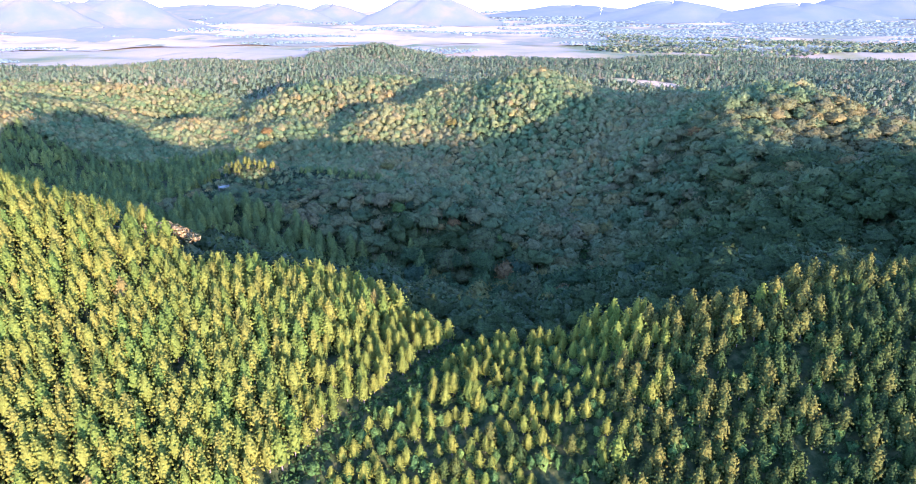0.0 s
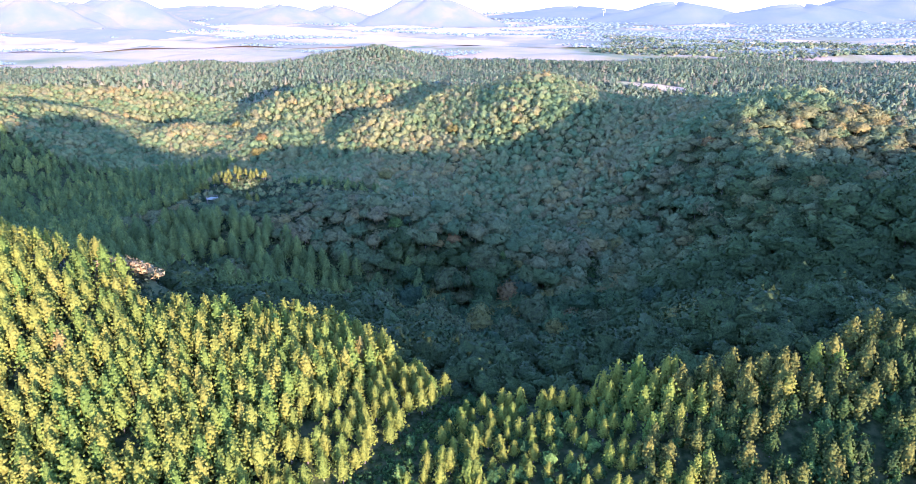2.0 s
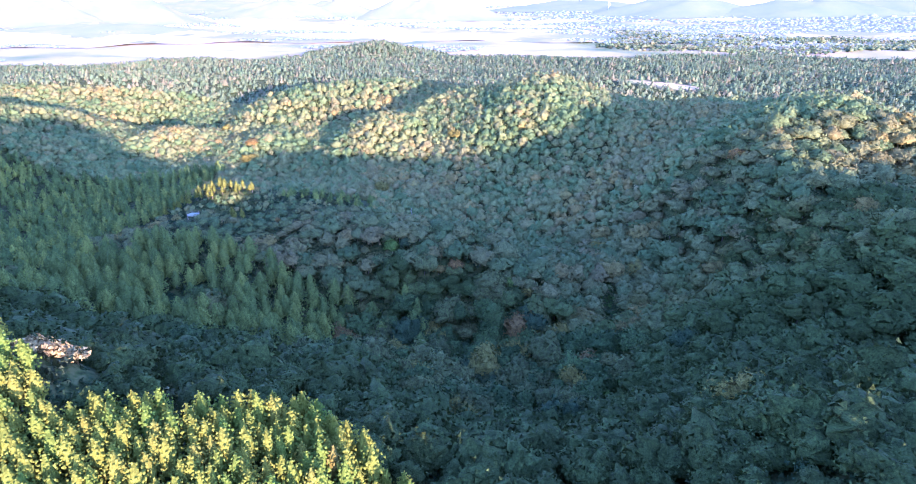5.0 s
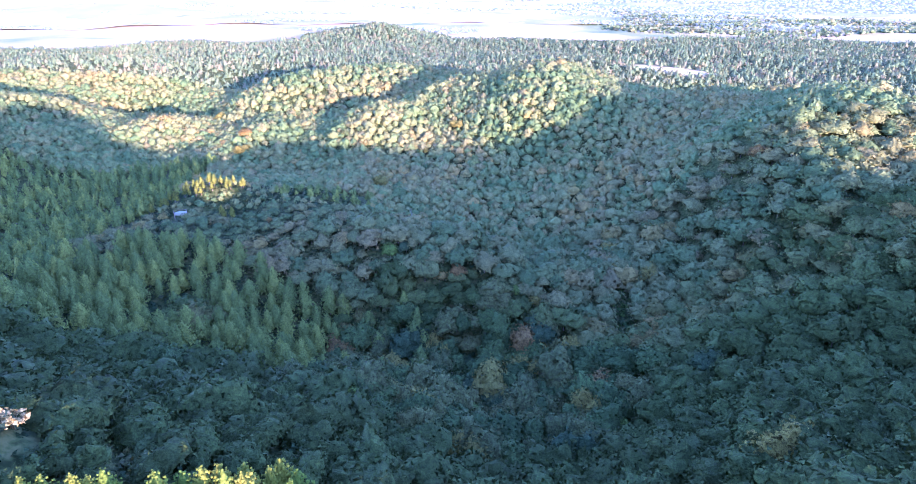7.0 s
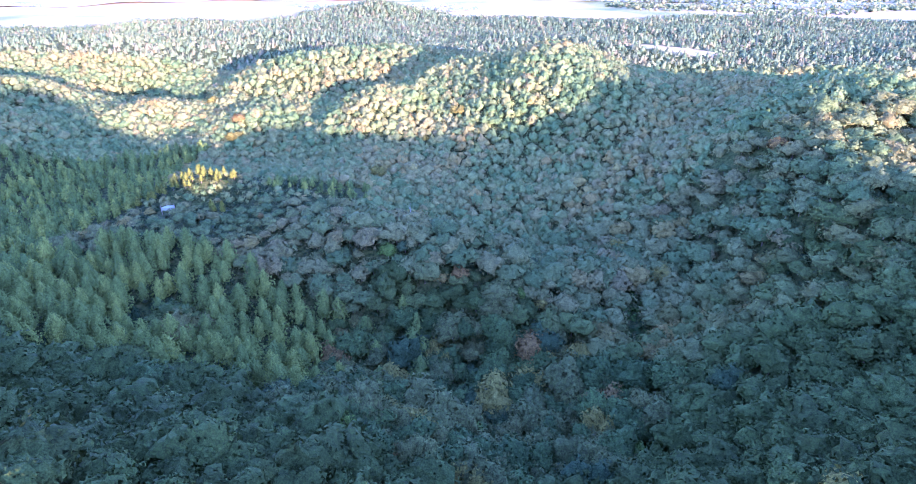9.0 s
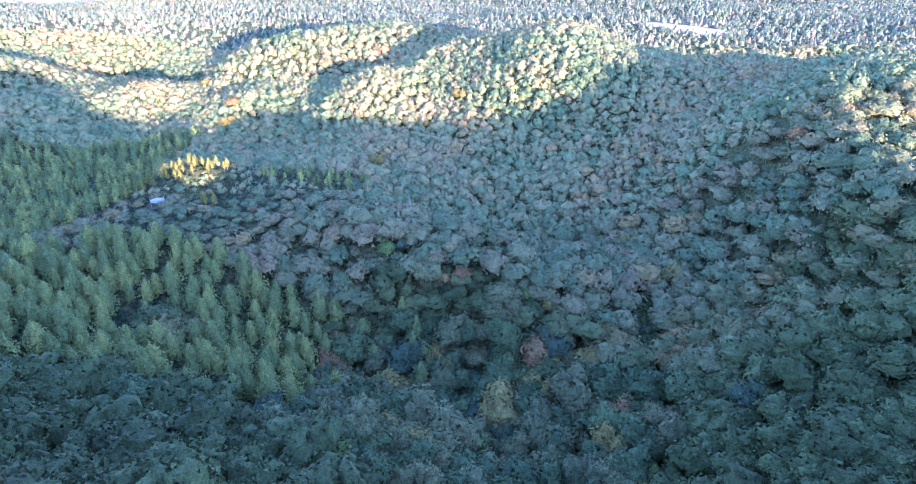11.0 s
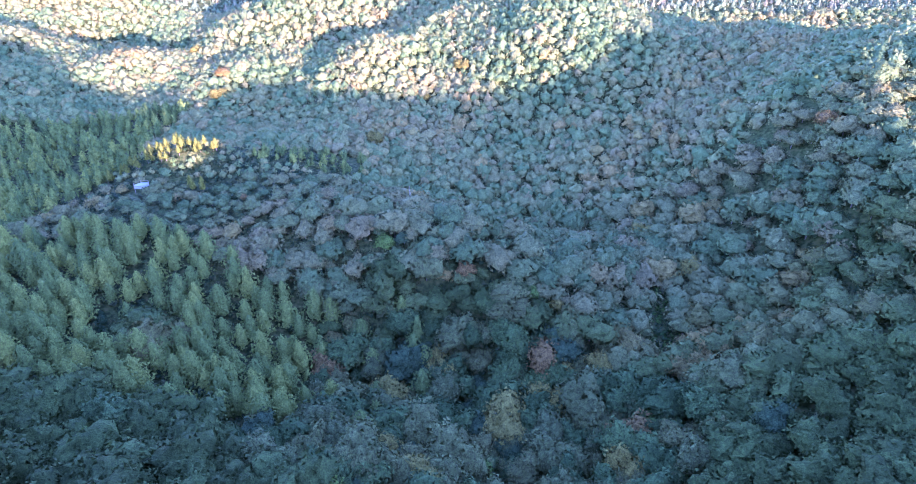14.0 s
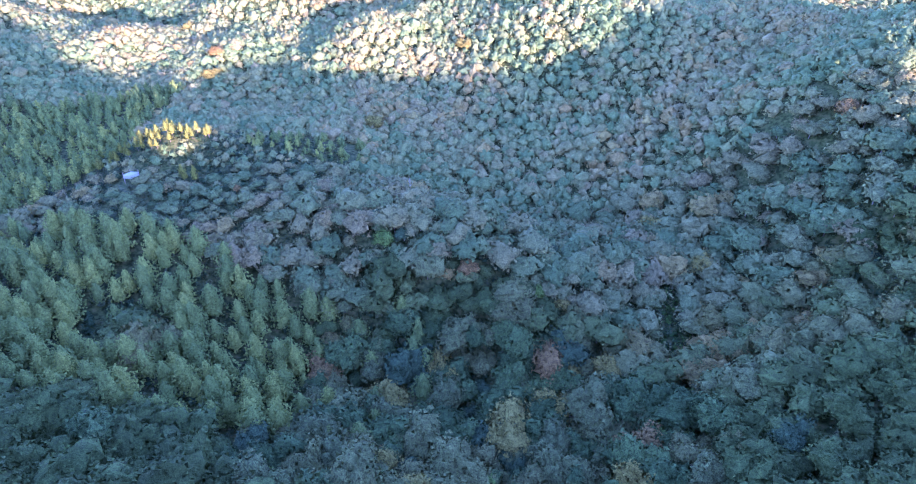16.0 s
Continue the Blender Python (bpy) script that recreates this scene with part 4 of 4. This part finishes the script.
def far_mound(bearing, distance, wide, tall, seed):
    """A far hill, its foot on the plain."""
    rng = np.random.default_rng(seed)
    rings, sides = 14, 48
    r = np.linspace(0.02, 1, rings)[:, None]
    a = np.linspace(0, 2 * math.pi, sides, endpoint=False)[None]
    cx, cy = distance * math.sin(radians(bearing)), distance * math.cos(radians(bearing))
    reach = wide / 2 * (1 + 0.12 * np.sin(2 * a + rng.uniform(0, 6)) + 0.07 * np.sin(5 * a + rng.uniform(0, 6)))
    x, y = cx + r * reach * np.cos(a), cy + 0.6 * r * reach * np.sin(a)
    up = tall * (0.5 + 0.5 * np.cos(math.pi * r)) ** 0.85 * (1 + 0.06 * np.sin(5 * a + 7 * r) + 0.08 * np.sin(2 * a + 3)) + 2 * np.sin(11 * a + 20 * r)
    z = height(cx, cy - wide * 0.2) - 4 + up
    v = np.column_stack([x.ravel(), y.ravel(), z.ravel()])
    k = np.arange(rings - 1)[:, None] * sides + np.arange(sides)[None]
    nxt = np.arange(rings - 1)[:, None] * sides + (np.arange(sides)[None] + 1) % sides
    f = np.stack([k.ravel(), nxt.ravel(), nxt.ravel() + sides, k.ravel() + sides], 1)
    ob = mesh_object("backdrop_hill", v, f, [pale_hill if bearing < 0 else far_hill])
    ob.data.polygons.foreach_set("use_smooth", np.ones(len(ob.data.polygons), bool))
    return tagged(ob, "hazy blue distant volcanic hill", "hill", kind="structure")


for k, spec in enumerate([(-33.4, 3350, 860, 138), (-27.6, 3400, 900, 140), (-30.5, 3450, 1100, 105), (-28.6, 2750, 1000, 36), (-15.5, 3700, 1000, 96), (-11.0, 3750, 800, 90), (-3.0, 3500, 940, 140),
                          (18.1, 3900, 1200, 104), (27.5, 3950, 1300, 94), (32.5, 4500, 1500, 128), (10.0, 4500, 1600, 66), (-21, 4500, 1900, 72)]):
    far_mound(*spec, k)


def box(x0, x1, y0, y1, z0, z1, peak=0.0):
    """A block, or with a peak a gabled roof."""
    if peak:
        v = np.array([(x0, y0, z0), (x1, y0, z0), (x1, y1, z0), (x0, y1, z0), (x0, (y0 + y1) / 2, z0 + peak), (x1, (y0 + y1) / 2, z0 + peak)], float)
        return v, np.array([(0, 1, 5), (0, 5, 4), (2, 3, 4), (2, 4, 5), (0, 4, 3), (1, 2, 5), (0, 3, 2), (0, 2, 1)])
    v = np.array([(x, y, z) for z in (z0, z1) for x, y in ((x0, y0), (x1, y0), (x1, y1), (x0, y1))], float)
    return v, np.array([(0, 1, 5), (0, 5, 4), (1, 2, 6), (1, 6, 5), (2, 3, 7), (2, 7, 6), (3, 0, 4), (3, 4, 7), (4, 5, 6), (4, 6, 7), (0, 3, 2), (0, 2, 1)])


# pale sheds and farm buildings far out on the plain
white_wall = mottled("white_wall", [(0.3, (0.70, 0.70, 0.68)), (0.7, (0.82, 0.82, 0.80))], 0.3, 0.7)
pale_roof = mottled("pale_roof", [(0.3, (0.55, 0.57, 0.60)), (0.7, (0.70, 0.72, 0.74))], 0.3, 0.5)
farm = tagged(new("farm_building"), "white low farm shed on the distant plain", "building", "farm sheds on the plain")
part("wall", *box(-22, 22, -7, 7, -3, 6), white_wall, farm)
part("roof", *box(-23, 23, -8, 8, 6, 6, 4), pale_roof, farm)
FARMS = [(1248, 48, 3500), (1447, 61, 3000), (1320, 44, 3600), (1317, 75, 2600), (1390, 45, 3600), (1252, 95, 2150), (800, 76, 2600), (1180, 45, 3600), (1460, 50, 3300)]
for k, (across, down, far_off) in enumerate(FARMS):
    x, y = (across - 784) / F * far_off * 0.97, far_off * 0.97
    m = pose(x, y, float(height(x, y)) + 1.5, 0, 0, 25 * k) @ Matrix.Scale(0.7 + 0.1 * (k % 4), 4)
    if k == 0:
        farm.matrix_basis = m
    else:
        copy_thing(farm, m)

# wind turbines
turbine = tagged(new("wind_turbine"), "slim white wind turbine far off on the plain", "turbine", "wind turbines")
part("tower", *stem(1.1, 52, 0.55, 8)[:2], white_wall, turbine)
nacelle = part("nacelle", *box(-1.2, 1.2, -3.0, 3.0, 51, 53.5), white_wall, turbine)
for k in range(3):
    a = k * 2.094 + 0.4
    part("blade", *limb((0, -4, 52.5), (26 * math.sin(a), -4, 52.5 + 26 * math.cos(a)), 0.6)[:2], white_wall, nacelle)
for k, (across, far_off) in enumerate([(47, 3800), (305, 3900), (1013, 4200)]):
    x, y = (across - 784) / F * far_off * 0.97, far_off * 0.97
    m = pose(x, y, float(height(x, y)) + 1, 0, 0, 20 * k)
    if k == 0:
        turbine.matrix_basis = m
    else:
        copy_thing(turbine, m)
